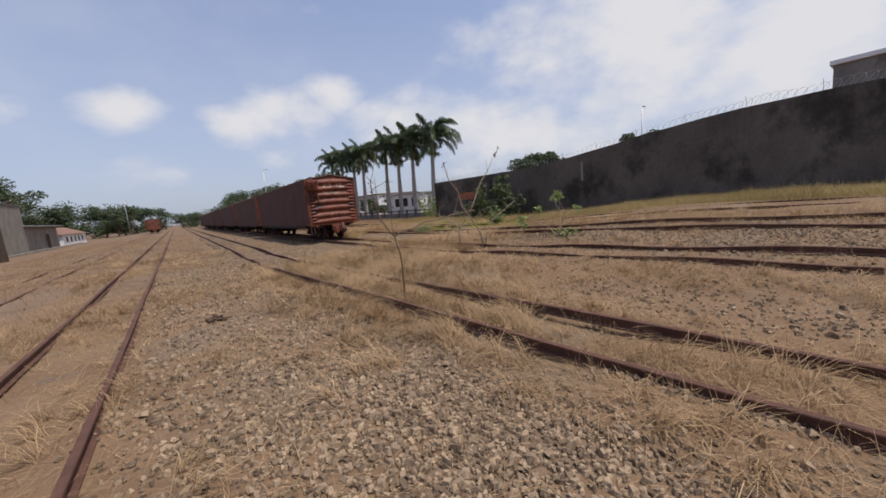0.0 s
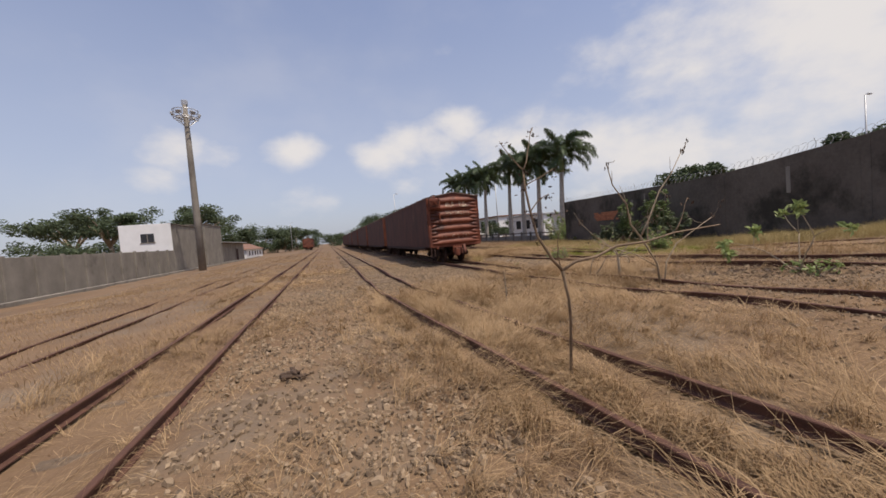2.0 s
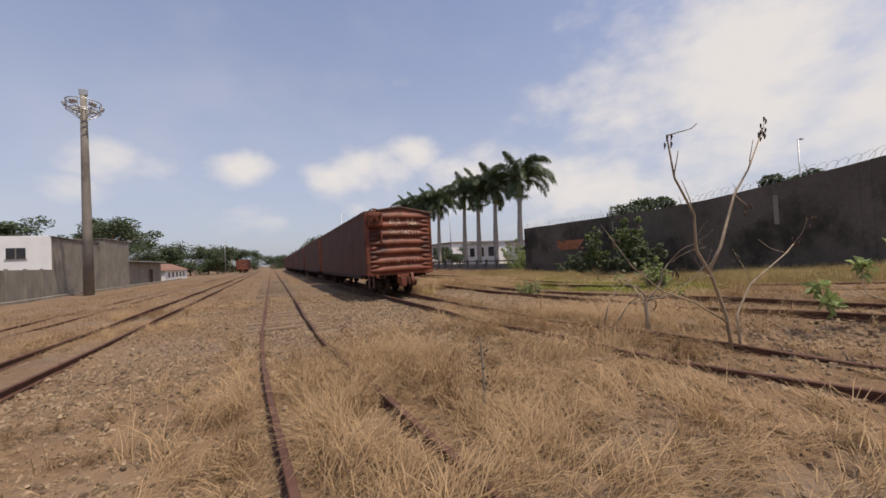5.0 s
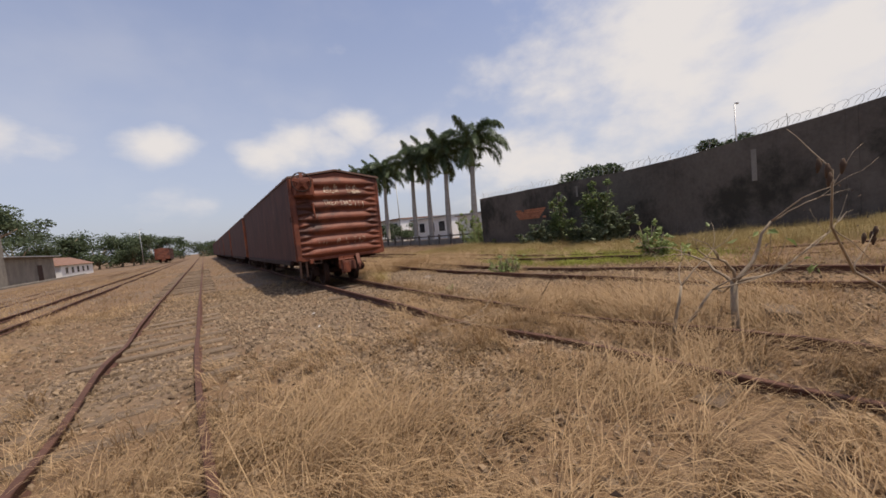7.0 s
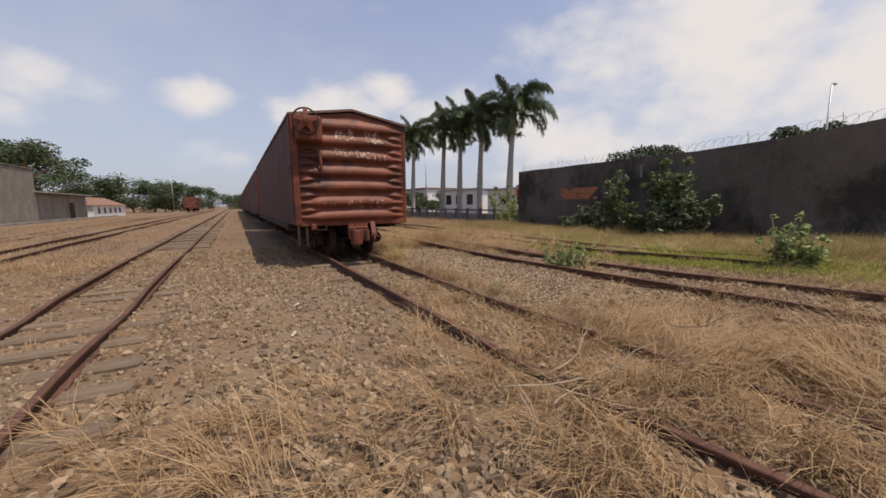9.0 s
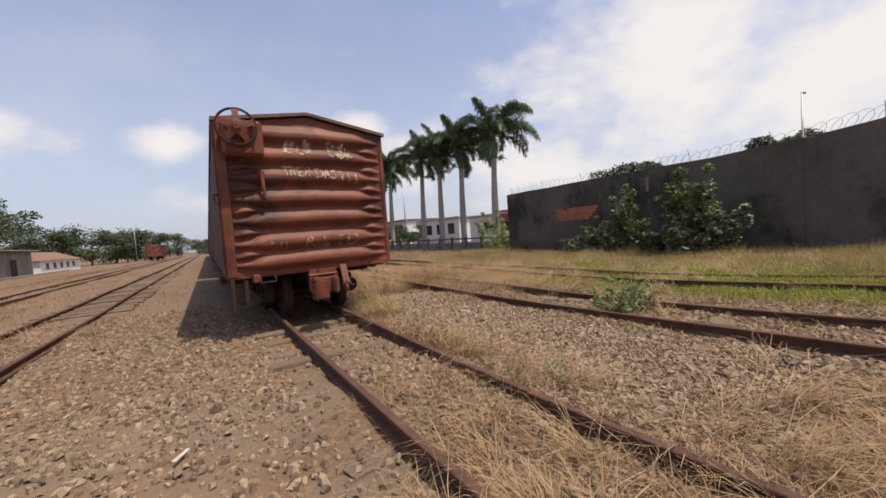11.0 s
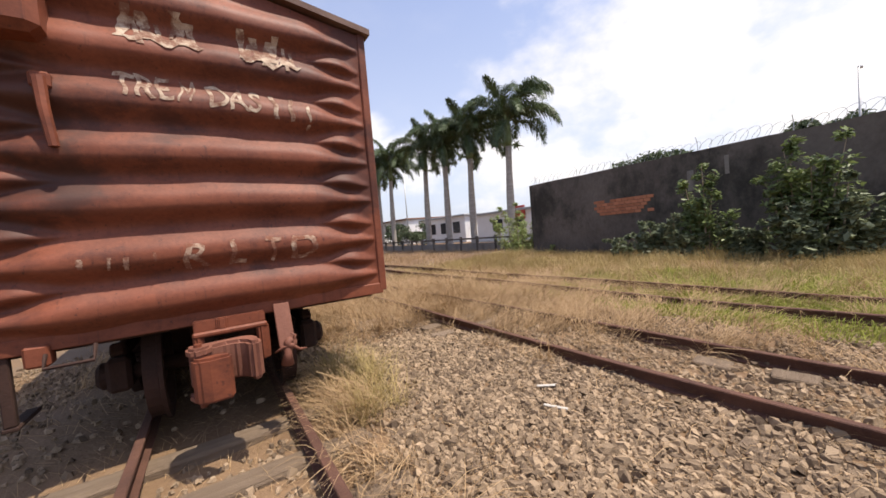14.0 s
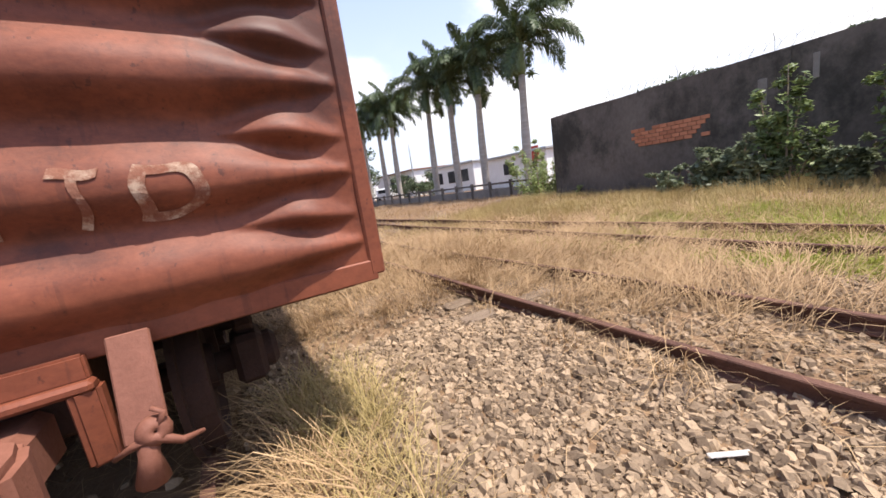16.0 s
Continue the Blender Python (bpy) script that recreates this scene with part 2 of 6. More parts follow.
CHALK = material("worn_white_paint", (0.26, 0.15, 0.10), (0.58, 0.49, 0.37), 12, 0.9, bump=0.2, fine=50, spot=(0.15, 0.055, 0.032), spot_at=0.51)
CHALK_OLD = material("faded_white_paint", (0.17, 0.075, 0.048), (0.56, 0.43, 0.31), 16, 0.9, bump=0.2, fine=60, spot=(0.17, 0.052, 0.028), spot_at=0.465)
CONCRETE = material("stained_concrete", (0.066, 0.053, 0.042), (0.20, 0.166, 0.133), 1.1, 0.95, bump=0.7, fine=9, spot=(0.055, 0.048, 0.042), spot_at=0.54, stretch=(1, 1, 0.45))
WALL_CONCRETE = material("mouldy_concrete", (0.066, 0.054, 0.044), (0.162, 0.135, 0.110), 0.55, 0.95, bump=0.6, fine=9, spot=(0.028, 0.026, 0.019), spot_at=0.545, stretch=(1, 1, 0.75))
CONCRETE_LIGHT = material("pale_concrete", (0.15, 0.13, 0.108), (0.28, 0.25, 0.21), 0.8, 0.95, bump=0.4, fine=20, spot=(0.12, 0.105, 0.09), spot_at=0.6, stretch=(1, 1, 0.7))
BRICK = material("hollow_brick", (0.30, 0.115, 0.06), (0.52, 0.21, 0.11), 5, 0.9, bump=0.4, object_random=0.6)
WHITE_WALL = material("white_wall", (0.66, 0.65, 0.63), (0.80, 0.79, 0.77), 0.8, 0.9, bump=0.1)
GREY_METAL = material("galvanised", (0.32, 0.32, 0.32), (0.5, 0.5, 0.5), 4, 0.5, metal=0.6, bump=0.1)
TILE_ROOF = material("clay_roof", (0.16, 0.085, 0.06), (0.26, 0.15, 0.105), 2, 0.9, bump=0.4)
DARK_GLASS = material("dark_window", (0.02, 0.022, 0.025), (0.05, 0.05, 0.055), 2, 0.25, bump=0)
WOOD_LIGHT = material("bleached_wood", (0.34, 0.31, 0.27), (0.55, 0.51, 0.45), 6, 0.9, bump=0.4)
RED_SIGN = material("red_sign", (0.40, 0.05, 0.04), (0.5, 0.09, 0.07), 3, 0.6, bump=0)

# ---- geometry helpers ----


def fast_mesh(name, verts, faces, smooth=False):
    """verts: (n, 3); faces: a list of integer arrays, each (m, 3) or (m, 4)."""
    me = bpy.data.meshes.new(name)
    verts = np.asarray(verts, dtype=np.float32)
    faces = [np.asarray(f, dtype=np.int32) for f in faces if len(f)]
    loops = np.concatenate([f.ravel() for f in faces])
    counts = np.concatenate([np.full(len(f), f.shape[1], dtype=np.int32) for f in faces])
    me.vertices.add(len(verts))
    me.vertices.foreach_set("co", verts.ravel())
    me.loops.add(len(loops))
    me.loops.foreach_set("vertex_index", loops)
    me.polygons.add(len(counts))
    me.polygons.foreach_set("loop_start", np.concatenate([[0], np.cumsum(counts)[:-1]]).astype(np.int32))
    me.polygons.foreach_set("loop_total", counts)
    me.polygons.foreach_set("use_smooth", np.full(len(counts), smooth, dtype=bool))
    me.update(calc_edges=True)
    me.validate()
    return me


class Geo:
    """Collects simple solids into one mesh."""

    def __init__(self):
        self.v, self.t, self.q, self.n = [], [], [], 0

    def add(self, verts, quads=(), tris=()):
        self.v.append(np.asarray(verts, dtype=float).reshape(-1, 3))
        if len(quads):
            self.q.append(np.asarray(quads, dtype=int).reshape(-1, 4) + self.n)
        if len(tris):
            self.t.append(np.asarray(tris, dtype=int).reshape(-1, 3) + self.n)
        self.n += len(self.v[-1])
        return self

    def box(self, lo, hi, bevel=0.0, m=None):
        bm = bmesh.new()
        bmesh.ops.create_cube(bm, size=1.0)
        lo, hi = Vector(lo), Vector(hi)
        for v in bm.verts:
            v.co = Vector([(lo[i] + hi[i]) / 2 + v.co[i] * (hi[i] - lo[i]) for i in range(3)])
        if bevel:
            bmesh.ops.bevel(bm, geom=list(bm.edges), offset=bevel, segments=1, affect="EDGES")
        return self.bm(bm, m)

    def bm(self, bm, m=None):
        if m is not None:
            bmesh.ops.transform(bm, matrix=m, verts=bm.verts)
        bm.verts.ensure_lookup_table()
        bm.verts.index_update()
        quads, tris = [], []
        for f in bm.faces:
            ix = [v.index for v in f.verts]
            if len(ix) == 4:
                quads.append(ix)
            else:
                tris += [[ix[0], ix[i], ix[i + 1]] for i in range(1, len(ix) - 1)]
        self.add([v.co[:] for v in bm.verts], quads, tris)
        bm.free()
        return self

    def tube(self, pts, radii, sides=8, caps=True, squash=1.0):
        pts = np.asarray(pts, dtype=float)
        n = len(pts)
        if np.isscalar(radii):
            radii = [radii] * n
        tan = np.gradient(pts, axis=0)
        tan /= np.linalg.norm(tan, axis=1)[:, None] + 1e-9
        ref = np.array([0, 0, 1.0]) if abs(tan[0][2]) < 0.9 else np.array([1.0, 0, 0])
        rings = []
        u = np.cross(tan[0], ref)
        for i in range(n):
            u = u - tan[i] * np.dot(u, tan[i])
            u /= np.linalg.norm(u) + 1e-9
            w = np.cross(tan[i], u)
            a = np.arange(sides) * 2 * np.pi / sides
            rings.append(pts[i] + radii[i] * (np.cos(a)[:, None] * u + squash * np.sin(a)[:, None] * w))
        quads = [[i * sides + j, i * sides + (j + 1) % sides, (i + 1) * sides + (j + 1) % sides, (i + 1) * sides + j] for i in range(n - 1) for j in range(sides)]
        tris = []
        if caps:
            tris = [[0, j + 1, j] for j in range(1, sides - 1)]
            o = (n - 1) * sides
            tris += [[o, o + j, o + j + 1] for j in range(1, sides - 1)]
        return self.add(np.concatenate(rings), quads, tris)

    def disc_ring(self, centre, axis, profile, sides=28):
        """A turned solid: profile is a list of (radius, offset along the axis)."""
        axis = Vector(axis).normalized()
        q = axis.to_track_quat("Z", "Y").to_matrix()
        vs = []
        for r, h in profile:
            for j in range(sides):
                a = 2 * math.pi * j / sides
                vs.append(Vector(centre) + q @ Vector((r * math.cos(a), r * math.sin(a), h)))
        k = len(profile)
        quads = [[i * sides + j, i * sides + (j + 1) % sides, ((i + 1) % k) * sides + (j + 1) % sides, ((i + 1) % k) * sides + j] for i in range(k) for j in range(sides)]
        return self.add([v[:] for v in vs], quads)

    def mesh(self, name, smooth=False):
        faces = [np.concatenate(f) for f in (self.q, self.t) if f]
        return fast_mesh(name, np.concatenate(self.v), faces, smooth)


def part(name, geo, mat, parent, label="", smooth=False, at=(0, 0, 0)):
    me = geo if isinstance(geo, bpy.types.Mesh) else geo.mesh(name, smooth)
    if not me.materials:
        me.materials.append(mat)
    ob = new(name, me)
    ob.location = at
    if parent:
        ob.parent = parent
    if label:
        tagged(ob, label)
    return ob


def thing(name, label, category, at=(0, 0, 0), turn=0.0, group="", kind=""):
    ob = new(name)
    ob.empty_display_size = 0.2
    ob.matrix_basis = pose(*at, 0, 0, turn)
    return tagged(ob, label, category, group, kind)


def whole(name, geo, mat, label, category, at=(0, 0, 0), group="", kind="", smooth=False):
    return tagged(part(name, geo, mat, None, smooth=smooth, at=at), label, category, group, kind)


RNG = np.random.default_rng(7)
TABLE = np.random.default_rng(3).random((64, 64))


def lattice(x, y, size):
    """Smooth value noise, 0 to 1."""
    x, y = np.asarray(x, float) / size + 300.0, np.asarray(y, float) / size + 300.0
    i, j = np.floor(x).astype(int), np.floor(y).astype(int)
    u, v = x - i, y - j
    u, v = u * u * (3 - 2 * u), v * v * (3 - 2 * v)
    t = lambda a, b: TABLE[a % 64, b % 64]
    return (t(i, j) * (1 - u) + t(i + 1, j) * u) * (1 - v) + (t(i, j + 1) * (1 - u) + t(i + 1, j + 1) * u) * v


def smooth_step(a):
    a = np.clip(a, 0, 1)
    return a * a * (3 - 2 * a)


def rise(x, y):
    """The yard climbs gently towards the long wall at its near end."""
    drop = -0.5 * smooth_step((-12 - np.asarray(x, float)) / 12)
    return drop + 0.75 * smooth_step((np.asarray(x, float) + 1) / 11) * smooth_step((-1 - np.asarray(y, float)) / 15)


def ground_z(x, y):
    r = np.hypot(np.asarray(x, float), np.asarray(y, float))
    fade = np.clip(1.3 - r / 150, 0, 1)
    return rise(x, y) + fade * (0.10 * (lattice(x, y, 1.7) - 0.5) + 0.05 * (lattice(x, y, 0.45) - 0.5)) - 0.01


def bend(y, k):
    """A curve from y = -4 to -10, straight on beyond it."""
    u = np.maximum(0, -4 - np.asarray(y, float))
    return k * np.where(u < 6, u ** 2, 36 + 12 * (u - 6))


# name: centre line for y > -4, bend, how worn or buried
TRACKS = {"left": (-8.48, 0.0), "far_left": (-11.7, 0.0), "middle": (-4.43, 0.0063), "wagon": (-0.08, 0.0120), "right": (3.6, 0.0090), "far_right": (6.55, 0.012)}


def track_x(name, y):
    c, k = TRACKS[name]
    return c + bend(y, k)

# ---- ground ----


def build_ground():
    def lines(a, b, step, far):
        inner = list(np.arange(a, b + 1e-6, step))
        out, s, lo, hi = [], step, a, b
        while hi < far:
            s *= 1.35
            lo, hi = lo - s, hi + s
            out.append(hi)
            inner.insert(0, lo)
        return np.array(inner + out)

    xs, ys = lines(-13, 15, 0.2, 1800), lines(-24, 26, 0.22, 1800)
    gx, gy = np.meshgrid(xs, ys)
    v = np.stack([gx, gy, ground_z(gx, gy)], axis=-1).reshape(-1, 3)
    w = len(xs)
    i = (np.arange(len(ys) - 1)[:, None] * w + np.arange(w - 1)[None]).ravel()
    q = np.stack([i, i + 1, i + w + 1, i + w], axis=1)
    me = fast_mesh("ground", v, [q], True)
    whole("ground", me, SOIL, "dry brown soil of a disused railway yard", "ground", kind="structure")


build_ground()

# ---- tracks ----
RAIL_SECTION = [(-0.055, 0.0), (0.055, 0.0), (0.055, 0.012), (0.010, 0.03), (0.010, 0.088), (0.030, 0.096), (0.032, 0.118), (0.026, 0.125), (-0.026, 0.125), (-0.032, 0.118), (-0.030, 0.096), (-0.010, 0.088), (-0.010, 0.03), (-0.055, 0.012)]


def rail_geo(name, side, y0, y1):
    ys = np.concatenate([np.arange(y0, 12, 0.5), np.arange(12, y1 + 0.01, 4.0)])
    n = len(RAIL_SECTION)
    g = Geo()
    vs = []
    for k, y in enumerate(ys):
        x = float(track_x(name, y)) + side * 0.525
        sunk = (0.06 if side > 0 else 0.10) * smooth_step((y + 9) / 2) * smooth_step((0 - y) / 3) * (0.6 + 0.4 * math.sin(1.7 * y)) if name == "middle" else 0.06 * smooth_step((-4.5 - y) / 2) * (0.5 + 0.5 * math.sin(1.5 * y + side)) if name == "wagon" else 0.14 * smooth_step((-5.5 - y) / 2) if name == "far_right" else 0.05 * smooth_step((-7 - y) / 2) * (0.5 + 0.5 * math.sin(1.1 * y + 2 * side)) if name == "right" else 0.0
        z = float(rise(x, y)) - float(sunk) + 0.012 + 0.012 * math.sin(y * 0.7 + side) - {"left": 0.03, "far_left": 0.115, "far_right": -0.03}.get(name, 0.0)
        vs += [(x + a, y, z + b) for a, b in RAIL_SECTION]
    quads = [[i * n + j, (i + 1) * n + j, (i + 1) * n + (j + 1) % n, i * n + (j + 1) % n] for i in range(len(ys) - 1) for j in range(n)]
    caps = [[0, j, j + 1] for j in range(1, n - 1)] + [[(len(ys) - 1) * n, (len(ys) - 1) * n + j + 1, (len(ys) - 1) * n + j] for j in range(1, n - 1)]
    return g.add(vs, quads, caps)


def build_tracks():
    for name, (c, k) in TRACKS.items():
        y_end = 140 if name in ("left", "far_left", "middle", "wagon") else 60
        t = thing("railway_track", {"left": "rusty narrow railway track running past gravel", "far_left": "rusty railway track half buried in dry grass", "middle": "rusty railway track on weathered timber sleepers in straw",
                                    "wagon": "rusty railway track under the parked boxcars", "right": "rusty railway track with overgrown sleepers beside gravel", "far_right": "rusty railway track sunk in green weeds"}[name],
                  "railway track", group="tracks of the yard", kind="structure")
        for side in (-1, 1):
            part("rail", rail_geo(name, side, -24, y_end), RAIL_RUST, t)


build_tracks()

# ---- boxcars ----
RIBS = [1.16, 1.49, 1.86, 2.21, 2.57, 2.92, 3.27]
HALF, FLOOR, EAVE, APEX, LONG = 1.375, 0.98, 3.44, 3.66, 13.4


def end_relief(x, z):
    """How far the pressed end sheet stands out, in metres."""
    x, z = np.asarray(x, float), np.asarray(z, float)
    h = np.zeros_like(x + z)
    ax = np.abs(x)
    sag = 0.012 * np.sin(x * 2.3 + 1.0)
    edge = smooth_step((1.318 - ax) / 0.02)
    for i, r in enumerate(RIBS):
        slim = 1 - 0.55 * smooth_step((ax - 0.74) / 0.4) - 0.25 * smooth_step((ax - 1.1) / 0.2)
        zz = (z - r - sag) / (0.15 * slim)
        body = np.where(zz > 0, np.exp(-np.abs(zz * 1.12) ** 2.6), np.exp(-np.abs(zz * 1.5) ** 2.6))
        h += 0.094 * (1 - 0.40 * smooth_step((ax - 0.85) / 0.32) - 0.45 * smooth_step((ax - 1.12) / 0.19)) * body * edge
        if i < len(RIBS) - 1:
            mid = (r + RIBS[i + 1]) / 2 - 0.01 - 0.03 * smooth_step((ax - 1.0) / 0.3)
            grow, end = smooth_step((ax - 0.72) / 0.36), 1 - smooth_step((ax - 1.10) / 0.21)
            zz = (z - mid) / (0.012 + 0.062 * grow * (0.25 + 0.75 * end))
            dart = np.where(zz > 0, np.exp(-zz ** 2), np.exp(-(zz * 1.7) ** 2)) * grow * (0.12 + 0.88 * end) * edge
            h += 0.066 * dart
    h += 0.012 * (lattice(x, z, 0.5) - 0.5) + 0.010 * (lattice(x + 9, z, 0.17) - 0.5)
    return h


def end_sheet(flip, fine=False):
    nx, nz = (150, 190) if fine else (60, 90)
    xs, zs = np.linspace(-1.33, 1.33, nx), np.linspace(0, 1, nz)
    gx, gs = np.meshgrid(xs, zs)
    top = EAVE + (APEX - EAVE) * (1 - np.abs(gx) / HALF) - 0.03
    gz = FLOOR + 0.05 + gs * (top - FLOOR - 0.05)
    gy = (LONG + 0.0 + end_relief(gx, gz)) if flip else -end_relief(gx, gz)
    v = np.stack([gx, gy, gz], -1).reshape(-1, 3)
    i = (np.arange(nz - 1)[:, None] * nx + np.arange(nx - 1)[None]).ravel()
    q = np.stack([i, i + 1, i + nx + 1, i + nx], 1)
    if flip:
        q = q[:, ::-1]
    return fast_mesh("end_sheet", v, [q], True)


def wheel_set(car, y):
    g = Geo()
    g.tube([(-0.75, y, 0.55), (0.75, y, 0.55)], 0.065, 12)
    part("axle", g, RUST_DARK, car, smooth=True)
    for s in (-1, 1):
        w = Geo()
        w.disc_ring((s * 0.50, y, 0.55), (s, 0, 0), [(0.02, -0.03), (0.12, -0.05), (0.16, -0.02), (0.34, -0.01), (0.36, -0.075), (0.455, -0.075), (0.455, -0.045), (0.425, -0.04), (0.42, 0.055), (0.36, 0.06), (0.34, 0.02), (0.14, 0.02), (0.12, 0.07), (0.02, 0.07)], 32)
        part("wheel", w, RUST_DARK, car, smooth=False)


def truck(car, y):
    for dy in (-0.85, 0.85):
        wheel_set(car, y + dy)
    for s in (-1, 1):
        g = Geo()
        x0, x1 = s * 0.74 - 0.05, s * 0.74 + 0.05
        g.box((x0, y - 0.35, 0.30), (x1, y + 0.35, 0.42), 0.02)
        g.box((x0, y - 0.75, 0.66), (x1, y + 0.75, 0.78), 0.02)
        for d in (-1, 1):
            g.box((x0, -0.45, -0.05), (x1, 0.45, 0.05), 0.015, pose(0, y + d * 0.56, 0.5, 38 * d))
            g.box((x0 - 0.03, y + d * 0.85 - 0.14, 0.42), (x1 + 0.03, y + d * 0.85 + 0.14, 0.70), 0.03)
            g.disc_ring((s * 0.86, y + d * 0.85, 0.55), (s, 0, 0), [(0.01, -0.1), (0.11, -0.1), (0.11, 0.0), (0.08, 0.03), (0.01, 0.03)], 16)
        for d in (-0.14, 0, 0.14):
            pts = [(s * 0.74 + 0.055 * math.cos(a), y + d + 0.055 * math.sin(a), 0.43 + a * 0.0075) for a in np.linspace(0, 30, 60)]
            g.tube(pts, 0.013, 5)
        part("side_frame", g, RUST_DARK, car)
    b = Geo()
    b.box((-0.8, y - 0.15, 0.55), (0.8, y + 0.15, 0.75), 0.03)
    b.box((-0.25, y - 0.2, 0.75), (0.25, y + 0.2, 0.92), 0.02)
    part("bolster", b, RUST_DARK, car)
    for d in (-0.38, 0.38):
        k = Geo()
        k.box((-0.72, y + d - 0.04, 0.40), (0.72, y + d + 0.04, 0.50), 0.015)
        for s in (-1, 1):
            k.box((s * 0.5 - 0.07, y + d * 1.15 - 0.05, 0.33), (s * 0.5 + 0.07, y + d * 1.15 + 0.05, 0.66), 0.02)
        part("brake_beam", k, RUST_DARK, car)


def prism(outline, z0, z1, bevel):
    """A plan outline pulled up from z0 to z1 with worn edges."""
    bm = bmesh.new()
    face = bm.faces.new([bm.verts.new((x, o, z0)) for x, o in outline])
    top = bmesh.ops.extrude_face_region(bm, geom=[face])["geom"]
    for v in top:
        if isinstance(v, bmesh.types.BMVert):
            v.co.z = z1
    bmesh.ops.recalc_face_normals(bm, faces=bm.faces)
    if bevel:
        bmesh.ops.bevel(bm, geom=[e for e in bm.edges if len(e.link_faces) == 2 and e.calc_face_angle() > 0.5], offset=bevel, segments=2, affect="EDGES")
    bmesh.ops.triangulate(bm, faces=[f for f in bm.faces if len(f.verts) > 4])
    return bm


def coupler(car, y, out):
    """Knuckle coupler in its striker frame; out is -1 or 1 along the track."""
    def bar(x0, x1, o0, o1, z0, z1, bevel=0.03):
        u, w = sorted((y + out * o0, y + out * o1))
        return Geo().box((x0, u, z0), (x1, w, z1), bevel)

    def cast(outline, z0, z1, bevel):
        return prism([(x, y + out * o) for x, o in outline], z0, z1, bevel)

    # striker: a shelf, an upper lip and two posts round a hollow
    g = bar(-0.20, 0.30, 0.0, 0.07, 0.86, 0.90, 0.012)
    g.bm(cast([(-0.19, 0.0), (-0.19, 0.035), (-0.04, 0.035), (-0.03, 0.06), (0.02, 0.06), (0.03, 0.035), (0.29, 0.035), (0.29, 0.0)], 0.895, 0.985, 0.008))
    for x0, x1 in ((-0.20, -0.13), (0.22, 0.31)):
        g.bm(cast([(x0, -0.02), (x0, 0.05), (x0 + 0.02, 0.075), (x1, 0.05), (x1, -0.02)], 0.60, 0.875, 0.012))
    part("striker", g, RUST, car)
    part("draft_box", bar(-0.15, 0.24, -1.1, -0.12, 0.66, 0.95, 0.02), RUST_DARK, car)
    part("shank", bar(-0.09, 0.13, -0.14, 0.24, 0.60, 0.80, 0.03), RUST_LIGHT, car)
    # head: curved back with a guard arm sweeping forward
    h = Geo()
    h.bm(cast([(-0.17, 0.18), (-0.22, 0.24), (-0.22, 0.33), (-0.15, 0.36), (-0.08, 0.31), (0.0, 0.285), (0.07, 0.30), (0.115, 0.35), (0.135, 0.43), (0.175, 0.45), (0.215, 0.42), (0.215, 0.31), (0.19, 0.22), (0.12, 0.17)], 0.57, 0.845, 0.022))
    head = part("coupler_head", h, RUST_LIGHT, car)
    lug = cast([(-0.23, 0.27), (-0.23, 0.38), (-0.19, 0.43), (-0.13, 0.43), (-0.08, 0.38), (-0.08, 0.29)], 0.80, 0.865, 0.018)
    part("upper_lug", Geo().bm(lug), RUST_LIGHT, head)
    lug = cast([(-0.23, 0.27), (-0.23, 0.38), (-0.19, 0.42), (-0.13, 0.42), (-0.08, 0.38), (-0.08, 0.29)], 0.50, 0.56, 0.018)
    part("lower_lug", Geo().bm(lug), RUST_LIGHT, head)
    k = Geo()
    k.bm(cast([(-0.205, 0.36), (-0.205, 0.43), (-0.17, 0.47), (-0.10, 0.485), (0.0, 0.475), (0.03, 0.455), (0.02, 0.41), (-0.03, 0.385), (-0.09, 0.38), (-0.13, 0.34)], 0.50, 0.80, 0.018))
    k.tube([(-0.16, y + out * 0.37, 0.46), (-0.16, y + out * 0.37, 0.885)], 0.024, 10)
    part("knuckle", k, RUST, car)
    s = Geo()
    s.box((-0.06, -0.012, -0.34), (0.06, 0.012, 0.02), 0.006, pose(0.415, y + out * 0.05, 1.0, 22 * out))
    part("hose_bracket", s, RUST_LIGHT, car)
    o = Geo()
    o.tube([(0.42, y + out * 0.13, 0.74), (0.415, y + out * 0.18, 0.70), (0.41, y + out * 0.20, 0.64), (0.40, y + out * 0.19, 0.55)], [0.026, 0.034, 0.03, 0.05], 10)
    o.disc_ring((0.435, y + out * 0.18, 0.71), (0.3, out, 0.2), [(0.005, -0.03), (0.034, -0.03), (0.05, -0.01), (0.05, 0.02), (0.03, 0.04), (0.005, 0.04)], 12)
    o.tube([(0.32, y + out * 0.17, 0.655), (0.38, y + out * 0.20, 0.69), (0.44, y + out * 0.21, 0.70), (0.50, y + out * 0.19, 0.645), (0.56, y + out * 0.16, 0.635)], [0.008, 0.014, 0.018, 0.013, 0.007], 6)
    o.tube([(0.45, y + out * 0.20, 0.72), (0.475, y + out * 0.20, 0.77), (0.445, y + out * 0.19, 0.79)], [0.012, 0.012, 0.008], 6)
    part("brake_hose", o, RUST_LIGHT, car, smooth=True)


